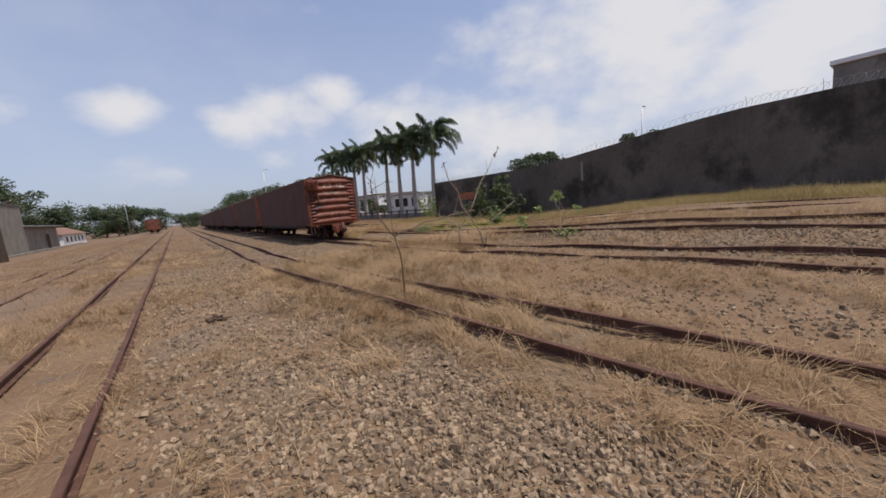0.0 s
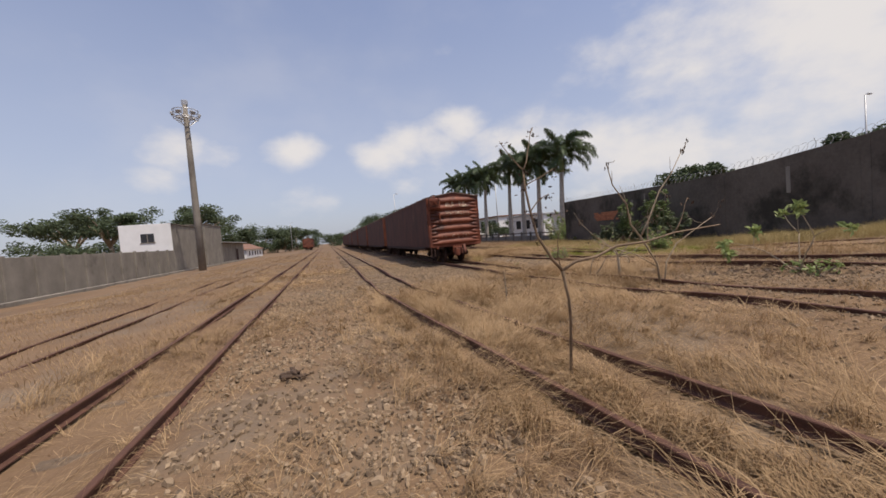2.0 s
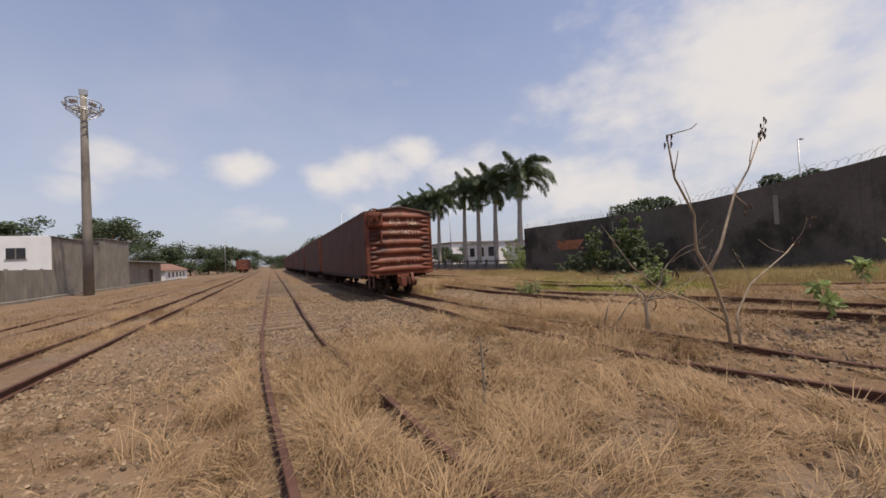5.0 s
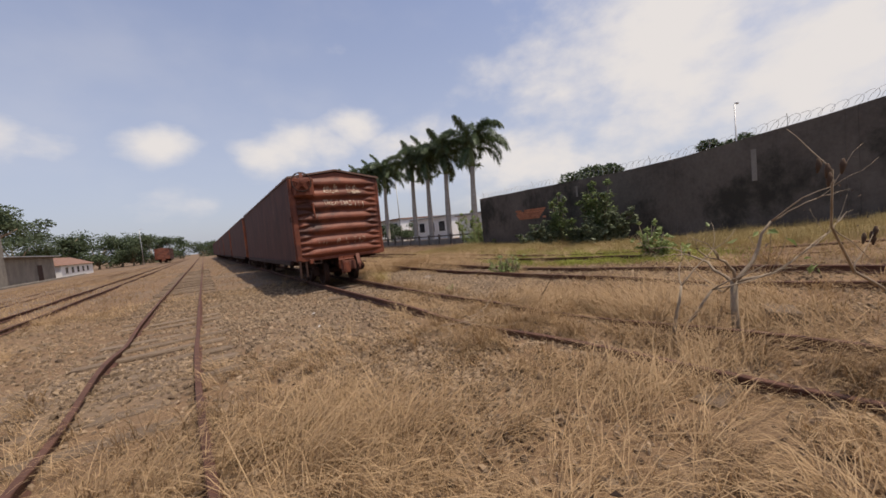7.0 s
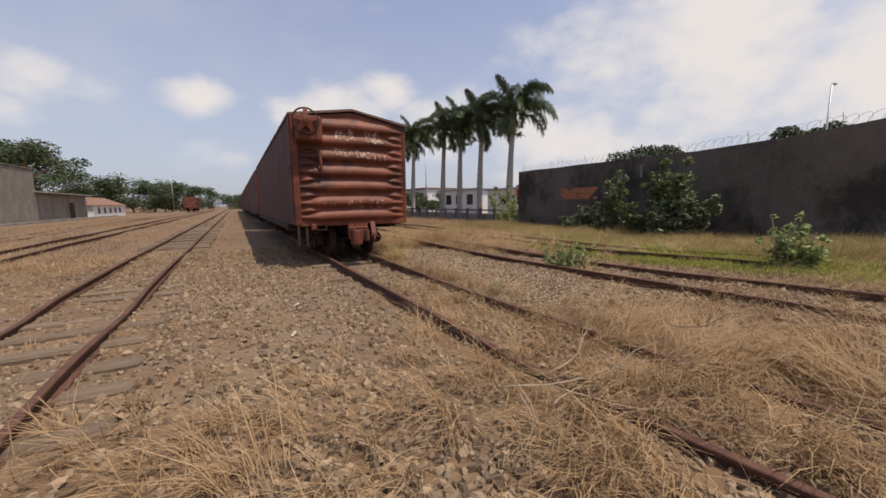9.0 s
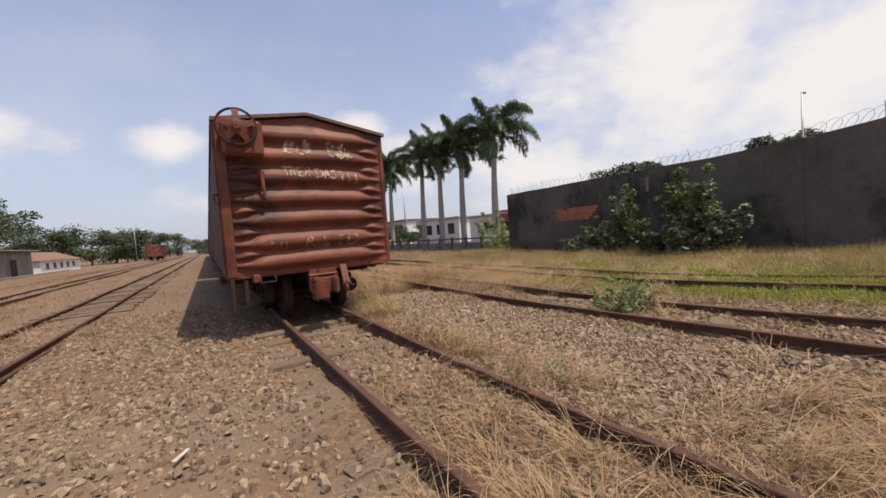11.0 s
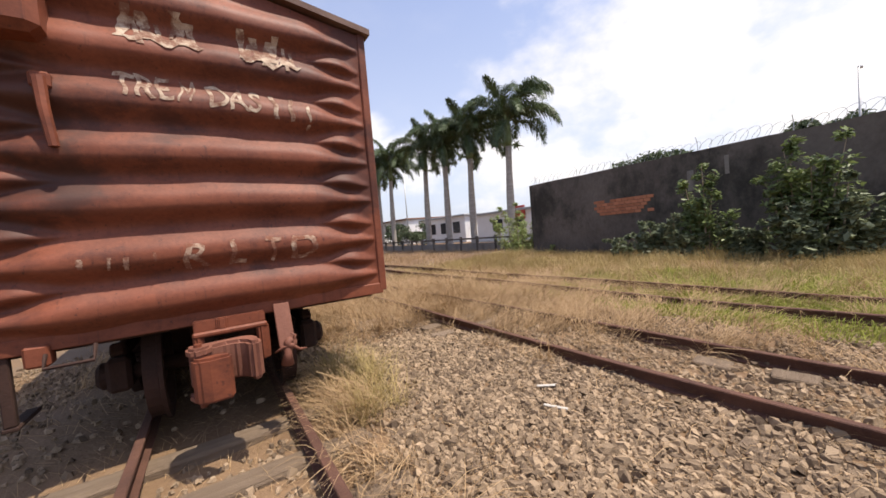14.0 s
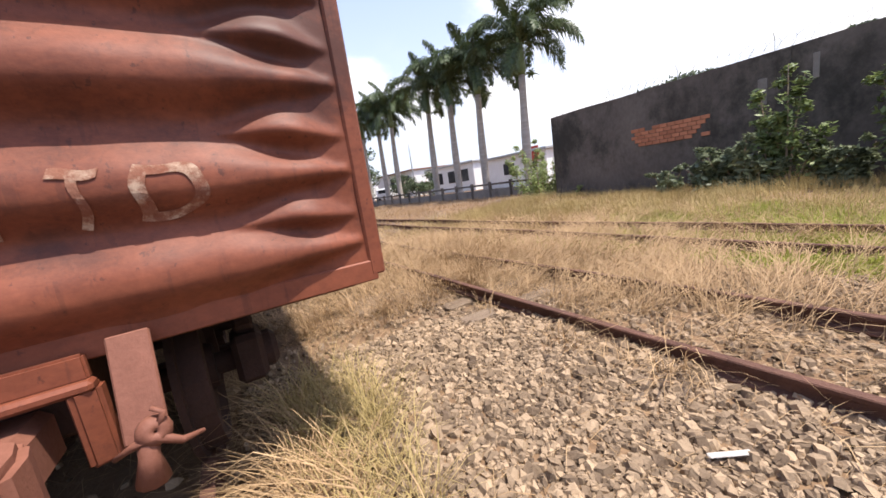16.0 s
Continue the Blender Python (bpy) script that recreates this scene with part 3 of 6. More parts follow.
def hand_brake(car):
    h = Geo()
    h.box((-1.31, -0.26, 2.86), (-0.74, 0.02, 3.42), 0.05)
    h.box((-1.24, -0.30, 3.12), (-0.84, -0.24, 3.40), 0.03)
    box = part("brake_housing", h, RUST, car)
    c = Vector((-1.11, -0.34, 3.27))
    w = Geo()
    ring = [(c.x + 0.27 * math.cos(a), c.y, c.z + 0.27 * math.sin(a)) for a in np.linspace(0, 2 * math.pi, 49)]
    w.tube(ring, 0.019, 8, caps=False)
    part("wheel_rim", w, RUST_DARK, box, smooth=True)
    for i in range(5):
        a = radians(18 + 72 * i)
        d = Vector((math.cos(a), 0, math.sin(a)))
        n = Vector((-d.z, 0, d.x))
        sp = Geo()
        vs = []
        for r, wd, dep in ((0.04, 0.08, 0.04), (0.13, 0.05, 0.035), (0.22, 0.042, 0.015), (0.265, 0.075, 0.0)):
            p = c + d * r
            for u, e in ((-1, -0.012), (1, -0.012), (1, 0.012), (-1, 0.012)):
                q = p + n * wd * u
                vs.append((q.x, q.y + e - dep, q.z))
        qd = [[4 * k + j, 4 * k + (j + 1) % 4, 4 * k + 4 + (j + 1) % 4, 4 * k + 4 + j] for k in range(3) for j in range(4)]
        sp.add(vs, qd + [[3, 2, 1, 0], [12, 13, 14, 15]])
        part("spoke", sp, RUST, box)
    hb = Geo()
    hb.disc_ring(c, (0, -1, 0), [(0.01, -0.14), (0.07, -0.14), (0.12, 0.03), (0.12, 0.05), (0.06, 0.065), (0.055, 0.09), (0.01, 0.095)], 18)
    part("hub", hb, RUST, box)
    rod = Geo()
    rod.tube([(-0.80, -0.12, 2.64), (-0.79, -0.13, 2.45), (-0.77, -0.12, 2.22)], [0.035, 0.03, 0.028], 8)
    rod.box((-0.85, -0.12, 2.58), (-0.75, 0.0, 2.68), 0.015)
    part("brake_rod", rod, RUST, car, smooth=False)


def box_car(detailed):
    car = thing("boxcar", "rust-red steel boxcar with ribbed ends on rusty rails", "railway wagon", group="boxcars of the parked train")
    part("end_wall", end_sheet(False, detailed), RUST_END if detailed else RUST, car)
    part("end_wall", end_sheet(True), RUST, car)
    for s in (-1, 1):
        for y in (0, LONG):
            g = Geo()
            g.box((s * HALF - 0.055, y - (0.016 if y == 0 else 0.054), FLOOR - 0.005), (s * HALF + 0.02, y + (0.054 if y == 0 else 0.016), EAVE + 0.0), 0.01)
            part("corner_post", g, RUST, car)
        # pressed side panels between posts, with the sliding door
        g = Geo()
        g.box((s * HALF - 0.03, 0.07, FLOOR), (s * HALF + 0.0, LONG - 0.07, EAVE), 0.0)
        part("side_wall", g, SIDE_MAROON, car)
        for y in list(np.arange(1.1, 5.3, 1.05)) + list(np.arange(8.3, LONG - 0.3, 1.05)):
            p = Geo()
            p.box((s * HALF - 0.01, y - 0.05, FLOOR + 0.02), (s * HALF + 0.04, y + 0.05, EAVE - 0.04), 0.015)
            part("side_post", p, SIDE_MAROON, car)
        d = Geo()
        d.box((s * HALF + 0.005, 5.5, FLOOR + 0.06), (s * HALF + 0.07, 7.9, EAVE - 0.10), 0.02)
        for z in np.arange(1.25, 3.3, 0.33):
            d.tube([(s * HALF + 0.07, 5.62, z), (s * HALF + 0.07, 7.78, z)], 0.045, 6)
        door = part("sliding_door", d, SIDE_MAROON, car)
        hd = Geo()
        hd.tube([(s * HALF + 0.08, 5.72, 1.7), (s * HALF + 0.14, 5.72, 1.72), (s * HALF + 0.14, 5.72, 2.1), (s * HALF + 0.08, 5.72, 2.12)], 0.014, 6)
        part("door_handle", hd, RUST_DARK, door)
        r = Geo()
        r.box((s * HALF - 0.0, 3.4, EAVE - 0.09), (s * HALF + 0.09, 10.2, EAVE - 0.03), 0.01)
        r.box((s * HALF - 0.0, 3.4, FLOOR - 0.02), (s * HALF + 0.08, 10.2, FLOOR + 0.05), 0.01)
        part("door_rail", r, RUST_DARK, car)
        sl = Geo()
        sl.box((s * HALF - 0.10, 0.7, FLOOR - 0.14), (s * HALF - 0.004, LONG - 0.7, FLOOR - 0.002), 0.01)
        part("side_sill", sl, RUST_DARK, car)
        # stirrup step and ladder at the brake end
        for y in (LONG - 0.12,):
            st = Geo()
            for dy in (-0.0, 0.36 if y < 1 else -0.36):
                st.box((s * HALF - 0.06, y + dy - 0.03, 0.56), (s * HALF + 0.0, y + dy + 0.03, FLOOR), 0.008)
            a, b = sorted((y, y + (0.36 if y < 1 else -0.36)))
            st.box((s * HALF - 0.07, a - 0.03, 0.53), (s * HALF + 0.01, b + 0.03, 0.565), 0.006)
            part("stirrup_step", st, RUST_DARK, car)
        for z in (1.25, 1.62, 1.99, 2.36, 2.73, 3.1):
            ru = Geo()
            ru.tube([(s * HALF, 0.14, z), (s * HALF + 0.075, 0.16, z), (s * HALF + 0.075, 0.56, z), (s * HALF, 0.58, z)], 0.011, 6)
            part("ladder_rung", ru, RUST_DARK, car)
    # end sills and gutter strip along the bottom edge
    for y, o in ((0, -1), (LONG, 1)):
        g = Geo()
        g.box((-HALF + 0.02, min(y, y + o * 0.014), FLOOR - 0.03), (HALF - 0.02, max(y, y + o * 0.014), FLOOR + 0.07), 0.006)
        part("end_sill", g, RUST, car)
    # low-pitched roof with seams and a lip over the ends
    g = Geo()
    ov = 0.06
    vs = []
    for y in (-ov, LONG + ov):
        for x, z in ((-HALF - ov, EAVE - 0.02), (0, APEX), (HALF + ov, EAVE - 0.02), (HALF + ov, EAVE + 0.035), (0, APEX + 0.05), (-HALF - ov, EAVE + 0.035)):
            vs.append((x, y, z))
    quads = [[j, (j + 1) % 6, 6 + (j + 1) % 6, 6 + j] for j in range(6)] + [[0, 5, 4, 1], [1, 4, 3, 2], [6, 7, 10, 11], [7, 8, 9, 10]]
    g.add(vs, quads)
    roof = part("roof", g, ROOF_METAL, car)
    for y in np.arange(0.6, LONG, 1.22):
        k = Geo()
        for s in (-1, 1):
            k.tube([(0, y, APEX + 0.05), (s * (HALF + ov), y, EAVE + 0.04)], 0.025, 6)
        part("roof_seam", k, ROOF_METAL, roof)
    fl = Geo()
    fl.box((-HALF + 0.1, 0.1, FLOOR - 0.06), (HALF - 0.1, LONG - 0.1, FLOOR - 0.01))
    fl.box((-0.25, 0.6, 0.72), (0.30, LONG - 0.6, 0.92), 0.02)
    for y in np.arange(1.0, LONG - 0.5, 1.4):
        fl.box((-HALF + 0.1, y - 0.05, 0.80), (HALF - 0.1, y + 0.05, FLOOR - 0.06))
    part("underframe", fl, RUST_DARK, car)
    truck(car, 1.55)
    truck(car, LONG - 1.55)
    coupler(car, -0.02, -1)
    coupler(car, LONG + 0.02, 1)
    if detailed:
        hand_brake(car)
        end_clutter(car)
    return car


def end_clutter(car):
    for pts in ([(-0.95, -0.03, 0.95), (-0.95, -0.10, 0.86), (-0.72, -0.10, 0.86), (-0.72, -0.03, 0.95)],
                [(-1.41, -0.05, 2.15), (-1.47, -0.08, 2.15), (-1.47, -0.08, 2.28), (-1.41, -0.05, 2.28)]):
        g = Geo()
        g.tube(pts, 0.014, 6)
        part("grab_iron", g, RUST_DARK, car)
    g = Geo()
    g.box((-1.40, -0.055, 0.98), (-1.26, -0.005, 3.42), 0.012)
    part("ladder_stile", g, RUST, car)
    g = Geo()
    g.box((-1.37, -0.05, 0.52), (-1.31, 0.0, FLOOR), 0.008).box((-1.18, 0.0, 0.52), (-1.12, 0.05, FLOOR), 0.008)
    g.box((-1.37, -0.05, 0.49), (-1.30, 0.34, 0.52), 0.008).box((-1.19, 0.0, 0.49), (-1.11, 0.36, 0.52), 0.008)
    part("stirrup_step", g, RUST_DARK, car)
    g = Geo()
    g.box((-1.05, -0.05, 0.86), (-0.93, 0.08, 1.0), 0.015)
    part("chain_guide", g, RUST, car)
    # hand-painted letters that follow the pressed end
    rl = random.Random(9)
    words = [(c, x, z, 0.28 if c in "1!" else 0.24, CHALK) for c, x, z in (("T", -0.41, 2.60), ("R", -0.30, 2.60), ("E", -0.19, 2.60), ("M", -0.07, 2.595), ("D", 0.145, 2.58), ("A", 0.265, 2.575), ("S", 0.375, 2.57), ("1", 0.54, 2.54), ("1", 0.65, 2.53), ("!", 0.79, 2.47))]
    words += [(c, x, 1.385, 0.245, CHALK_OLD) for c, x in (("R", -0.13), ("L", 0.145), ("T", 0.40), ("D", 0.64))]
    for sign, cx, z0, size, paint in words:
        writing = bpy.data.curves.new("writing", "FONT")
        writing.body, writing.size, writing.align_x, writing.offset = sign, size, "CENTER", 0.0 if sign == "M" else 0.004
        tmp = new("tmp", writing)
        me = bpy.data.meshes.new_from_object(tmp.evaluated_get(bpy.context.evaluated_depsgraph_get()))
        bpy.data.objects.remove(tmp)
        bm = bmesh.new()
        bm.from_mesh(me)
        bmesh.ops.remove_doubles(bm, verts=bm.verts, dist=0.0005)
        bmesh.ops.triangulate(bm, faces=bm.faces)
        for _ in range(4):
            long_edges = [e for e in bm.edges if e.calc_length() > 0.03]
            if long_edges:
                bmesh.ops.subdivide_edges(bm, edges=long_edges, cuts=1)
                bmesh.ops.triangulate(bm, faces=[f for f in bm.faces if len(f.verts) > 3])
        lean, sx = rl.uniform(-0.16, 0.16), (0.56 if sign == "M" else 0.8 if sign != "1" else 0.95)
        tall = 1.02
        if paint is CHALK_OLD:
            sx, tall, lean = {"D": 1.35, "T": 0.8}.get(sign, 1.1), 1.08, 0.10
        for v in bm.verts:
            x = cx + v.co.x * sx + lean * v.co.y + 0.010 * math.sin(40 * v.co.y + cx * 30)
            z = z0 + v.co.y * tall + 0.008 * math.sin(35 * v.co.x + 9 * cx)
            v.co = (x, -float(end_relief(x, z)) - 0.005, z)
        part("painted_letter", Geo().bm(bm), paint, car, "hand-painted white letter")
    # worn strokes that nobody can read: uneven bars, some of them run together
    r = random.Random(5)
    rows = [(-0.42, 0.05, 3.09, 0.23, 7, 0.023), (0.28, 0.74, 3.07, 0.22, 7, 0.024), (-0.80, -0.30, 1.47, 0.17, 4, 0.011)]
    for x0, x1, zc, hgt, n, wide in rows:
        for i in range(n):
            x = x0 + (x1 - x0) * (i + 0.5) / n + r.uniform(-0.02, 0.02)
            h = hgt * r.uniform(0.55, 1.15)
            shift, w, slope = r.uniform(-0.03, 0.03), wide * r.uniform(0.6, 1.4), r.uniform(-0.45, 0.45)
            if zc < 2:
                h, slope = h * 0.6, slope * 0.3
            vs = []
            for k in range(9):
                pz = zc + shift + (k / 8 - 0.5) * h
                ww = w * (0.6 + 0.7 * r.random())
                for e in (-1, 1):
                    qx = x + e * ww + slope * (pz - zc)
                    vs.append((qx, -float(end_relief(qx, pz)) - 0.005 - 0.0004 * i, pz))
            g = Geo()
            g.add(vs, [[2 * k, 2 * k + 1, 2 * k + 3, 2 * k + 2] for k in range(8)])
            part("paint_stroke", g, CHALK if zc > 2 else CHALK_OLD, car, "worn white paint stroke")
        if zc > 2:
            vs = []
            for k in range(13):
                qx = x0 + (x1 - x0) * k / 12 + 0.03
                for e in (-1, 1):
                    pz = zc - 0.075 + 0.03 * math.sin(5 * k) + e * (0.03 + 0.018 * r.random()) * (1 - abs(k / 6 - 1) ** 3)
                    vs.append((qx, -float(end_relief(qx, pz)) - 0.009, pz))
            g = Geo()
            g.add(vs, [[2 * k, 2 * k + 2, 2 * k + 3, 2 * k + 1] for k in range(12)])
            part("paint_smear", g, CHALK, car, "smeared white paint")


front = box_car(True)
tagged(front, "rust-red boxcar with ribbed end, brake wheel and white painted words")
plain = box_car(False)
plain.matrix_basis = pose(0, 14.7, 0)
for i in range(2, 7):
    copy_thing(plain, pose(0, 14.7 * i, 0))
far_car = copy_thing(plain, pose(-11.7, 95, 0))
tagged(far_car, "faded rust-brown boxcar standing alone far along the yard", group="lone wagons")

# ---- long concrete wall on the right ----
WALL_X, WALL_END = 14.09, 9.73


def build_wall():
    ys = np.concatenate([np.arange(-70, WALL_END, 1.5), [WALL_END]])
    g = Geo()
    vs = []
    for y in ys:
        b = float(rise(WALL_X, y))
        top = 3.53 + 1.55 * b + 0.015 * math.sin(y * 1.7)
        vs += [(WALL_X, y, b - 0.4), (WALL_X, y, top), (WALL_X + 0.2, y, top), (WALL_X + 0.2, y, b - 0.4)]
    n = len(ys)
    quads = [[4 * i + j, 4 * (i + 1) + j, 4 * (i + 1) + (j + 1) % 4, 4 * i + (j + 1) % 4] for i in range(n - 1) for j in range(3)]
    quads += [[0, 1, 2, 3], [4 * n - 1, 4 * n - 2, 4 * n - 3, 4 * n - 4]]
    g.add(vs, quads)
    wall = whole("wall_east", g, WALL_CONCRETE, "tall grey stained concrete boundary wall topped with coiled wire", "wall", kind="structure")
    for y in (9.55, 1.9, -3.6, -9.0, -14.5, -20, -26):
        b = float(rise(WALL_X, y))
        p = Geo()
        p.box((WALL_X - 0.025, y - 0.14, b - 0.3), (WALL_X + 0.1, y + 0.14, 3.50 + 1.55 * b), 0.012)
        part("pilaster", p, WALL_CONCRETE, wall)
    # patch of exposed hollow bricks
    rnd = random.Random(2)
    brick = Geo()
    brick.box((-0.02, -0.118, -0.058), (0.02, 0.118, 0.058), 0.008)
    me = brick.mesh("brick")
    me.materials.append(BRICK)
    for row in range(5):
        for col in range(10):
            y = 3.72 + 0.25 * col + (0.12 if row % 2 else 0)
            if y > 6.05 or (row in (0, 4) and rnd.random() < 0.2) or ((col < 1 or col > 8) and rnd.random() < 0.3):
                continue
            ob = part("brick", me, BRICK, wall)
            ob.location = (WALL_X - 0.008 + rnd.uniform(-0.006, 0.004), y, 1.70 + 0.128 * row)
    # pale repair streaks
    for y, z0, z1, w in ((2.35, 2.2, 2.9, 0.10), (1.3, 2.6, 3.2, 0.06), (-6.5, 2.2, 3.4, 0.08)):
        s = Geo()
        s.box((WALL_X - 0.012, y - w, z0), (WALL_X + 0.02, y + w, z1), 0.008)
        part("mortar_patch", s, CONCRETE_LIGHT, wall)


build_wall()


def build_coil():
    coil = thing("razor_wire", "coiled razor wire on thin brackets along the wall top", "barbed wire", at=(WALL_X + 0.1, 0, 3.5))
    g = Geo()
    pts = []
    for a in np.arange(0, 2 * math.pi * 125, 0.5):
        y = WALL_END - 0.1 - a * 0.047
        b = float(rise(WALL_X, y))
        wob = 0.20 + 0.05 * math.sin(a * 0.11)
        pts.append((0.12 * math.cos(a), y + 0.9 * wob * math.cos(a + 0.5), 0.03 + 1.55 * b + 0.17 + 0.9 * wob * math.sin(a)))
    g.tube(pts, 0.007, 3)
    part("coil", g, GREY_METAL, coil)
    for y in np.arange(WALL_END - 0.4, -28, -2.4):
        b = 1.55 * float(rise(WALL_X, y))
        p = Geo()
        p.tube([(0, y, b - 0.05), (0, y, b + 0.30), (-0.12, y, b + 0.48)], 0.010, 5)
        part("bracket", p, GREY_METAL, coil)


build_coil()

# ---- left side: wall, huts, mast ----


def build_left():
    wx = -25.0
    wall = whole("wall_west", Geo().box((wx - 0.2, -60, -0.9), (wx, 36.8, 2.35), 0.02), CONCRETE_LIGHT, "weathered grey panel wall along the yard", "wall", kind="structure")
    for y in np.arange(-12, 36.5, 2.6):
        p = Geo().box((wx - 0.05, y - 0.13, -0.9), (wx + 0.12, y + 0.13, 2.45), 0.02)
        part("wall_post", p, CONCRETE_LIGHT, wall)
    kerb = Geo().box((wx + 0.7, -40, -0.8), (wx + 1.1, 90, -0.28), 0.03)
    whole("kerb", kerb, CONCRETE_LIGHT, "low concrete edge along the panel wall", "kerb", kind="structure")
    hut = thing("hut", "flat-roofed grey hut with a white front and small dark window", "building", at=(wx - 2.75, 36.9, -0.5))
    part("wall", Geo().box((-2.7, 0.0, -0.3), (2.75, 11.0, 6.15), 0.03), CONCRETE_LIGHT, hut)
    front_wall = part("front_wall", Geo().box((-2.75, -0.12, -0.3), (2.70, 0.0, 6.35), 0.02), WHITE_WALL, hut, "white painted front wall")
    win = part("window", Geo().box((-0.55, -0.15, 4.05), (0.85, -0.115, 5.15), 0.01), DARK_GLASS, front_wall)
    part("window_frame", Geo().box((0.10, -0.17, 4.05), (0.20, -0.13, 5.15)).box((-0.65, -0.18, 3.95), (0.95, -0.11, 4.05)), CONCRETE_LIGHT, front_wall)
    part("roof", Geo().box((-2.8, 0.0, 6.15), (2.85, 11.1, 6.30), 0.02), CONCRETE, hut)
    grey = thing("grey_building", "plain grey rendered building beside the floodlight mast", "building", at=(wx - 2.4, 48.2, -0.5))
    part("wall", Geo().box((-2.4, 0, -0.3), (2.9, 9.0, 6.7), 0.03), CONCRETE_LIGHT, grey)
    part("roof", Geo().box((-2.5, -0.1, 6.7), (3.0, 9.1, 6.85), 0.02), CONCRETE, grey)
    shed = thing("shed", "low grey shed with a sloping sheet roof and dark doorway", "building", at=(wx - 2.0, 67.0, -0.5))
    part("wall", Geo().box((-2.4, -9.5, -0.3), (2.0, 9.8, 3.9), 0.03), CONCRETE_LIGHT, shed)
    part("roof", Geo().box((-2.9, -10.2, -0.06), (2.8, 10.4, 0.08), 0.01, pose(0, 0, 4.1, 0, 4, 0)), GREY_METAL, shed)
    part("door", Geo().box((1.98, 2.2, 0), (2.03, 4.2, 2.6), 0.01), RUST_DARK, shed)
    low = thing("low_house", "small white house with a clay tile roof", "house", at=(wx - 3.0, 91.0, -0.5))
    part("wall", Geo().box((-3, -11, -0.3), (3, 11, 2.3), 0.03), WHITE_WALL, low)
    rf = Geo()
    rf.add([(-3.4, -11.4, 2.25), (3.4, -11.4, 2.25), (3.4, 11.4, 2.25), (-3.4, 11.4, 2.25), (0, -9.0, 3.9), (0, 9.0, 3.9)], [[1, 2, 5, 4], [3, 0, 4, 5], [0, 3, 2, 1]], [[0, 1, 4], [2, 3, 5]])
    part("roof", rf, TILE_ROOF, low)
    for y in (-8.6, -5.0, -1.4, 2.2, 5.8):
        part("window", Geo().box((2.98, y, 0.7), (3.03, y + 1.4, 1.8), 0.01), DARK_GLASS, low)
    mast = thing("floodlight_mast", "tall tapered concrete mast with a round floodlight platform", "light mast", at=(-21.0, 33.3, -0.45))
    part("pole", Geo().tube([(0, 0, -0.3), (0, 0, 7), (0, 0, 14), (0, 0, 20.0)], [0.42, 0.37, 0.31, 0.25], 16), CONCRETE_LIGHT, mast, smooth=True)
    for z, r in ((18.4, 1.25), (19.3, 1.3), (18.4, 0.7)):
        part("platform_ring", Geo().tube([(r * math.cos(a), r * math.sin(a), z) for a in np.linspace(0, 2 * math.pi, 25)], 0.045, 6, caps=False), GREY_METAL, mast)
    for i in range(8):
        a = math.pi * i / 4
        part("strut", Geo().tube([(0.2 * math.cos(a), 0.2 * math.sin(a), 17.5), (1.25 * math.cos(a), 1.25 * math.sin(a), 18.4), (1.3 * math.cos(a), 1.3 * math.sin(a), 19.3)], 0.035, 5), GREY_METAL, mast)
        part("arm", Geo().tube([(0.2 * math.cos(a), 0.2 * math.sin(a), 18.5), (1.25 * math.cos(a), 1.25 * math.sin(a), 18.4)], 0.04, 5), GREY_METAL, mast)
    for i in range(6):
        a = math.pi * i / 3 + 0.3
        part("floodlight", Geo().box((-0.30, -0.13, -0.2), (0.30, 0.13, 0.2), 0.05, pose(1.35 * math.cos(a), 1.35 * math.sin(a), 18.85, -25, 0, math.degrees(a) - 90)), GREY_METAL, mast)
    part("beacon", Geo().box((-0.3, -0.2, 20.0), (0.3, 0.2, 20.6), 0.04), GREY_METAL, mast)


build_left()


def street_lamp(x, y, h, label, arm=0.9):
    p = thing("street_lamp", label, "street lamp", at=(x, y, 0), group="far lamp posts")
    part("pole", Geo().tube([(0, 0, -0.2), (0, 0, h)], [0.10, 0.06], 8), GREY_METAL, p, smooth=True)
    part("lamp_head", Geo().tube([(0, 0, h), (arm * 0.5, 0, h + 0.15)], 0.05, 6).box((arm * 0.4, -0.12, h + 0.08), (arm, 0.12, h + 0.2), 0.03), GREY_METAL, p)


street_lamp(22.8, 40, 9.8, "thin grey lamp post beyond the palm row")
street_lamp(41.0, 1.8, 11.0, "thin grey lamp post behind the concrete wall")
street_lamp(8.4, 60, 11, "grey lamp post behind the train")
street_lamp(-19.0, 130, 10.4, "grey lamp post far along the yard")

# ---- far right: fence and buildings ----


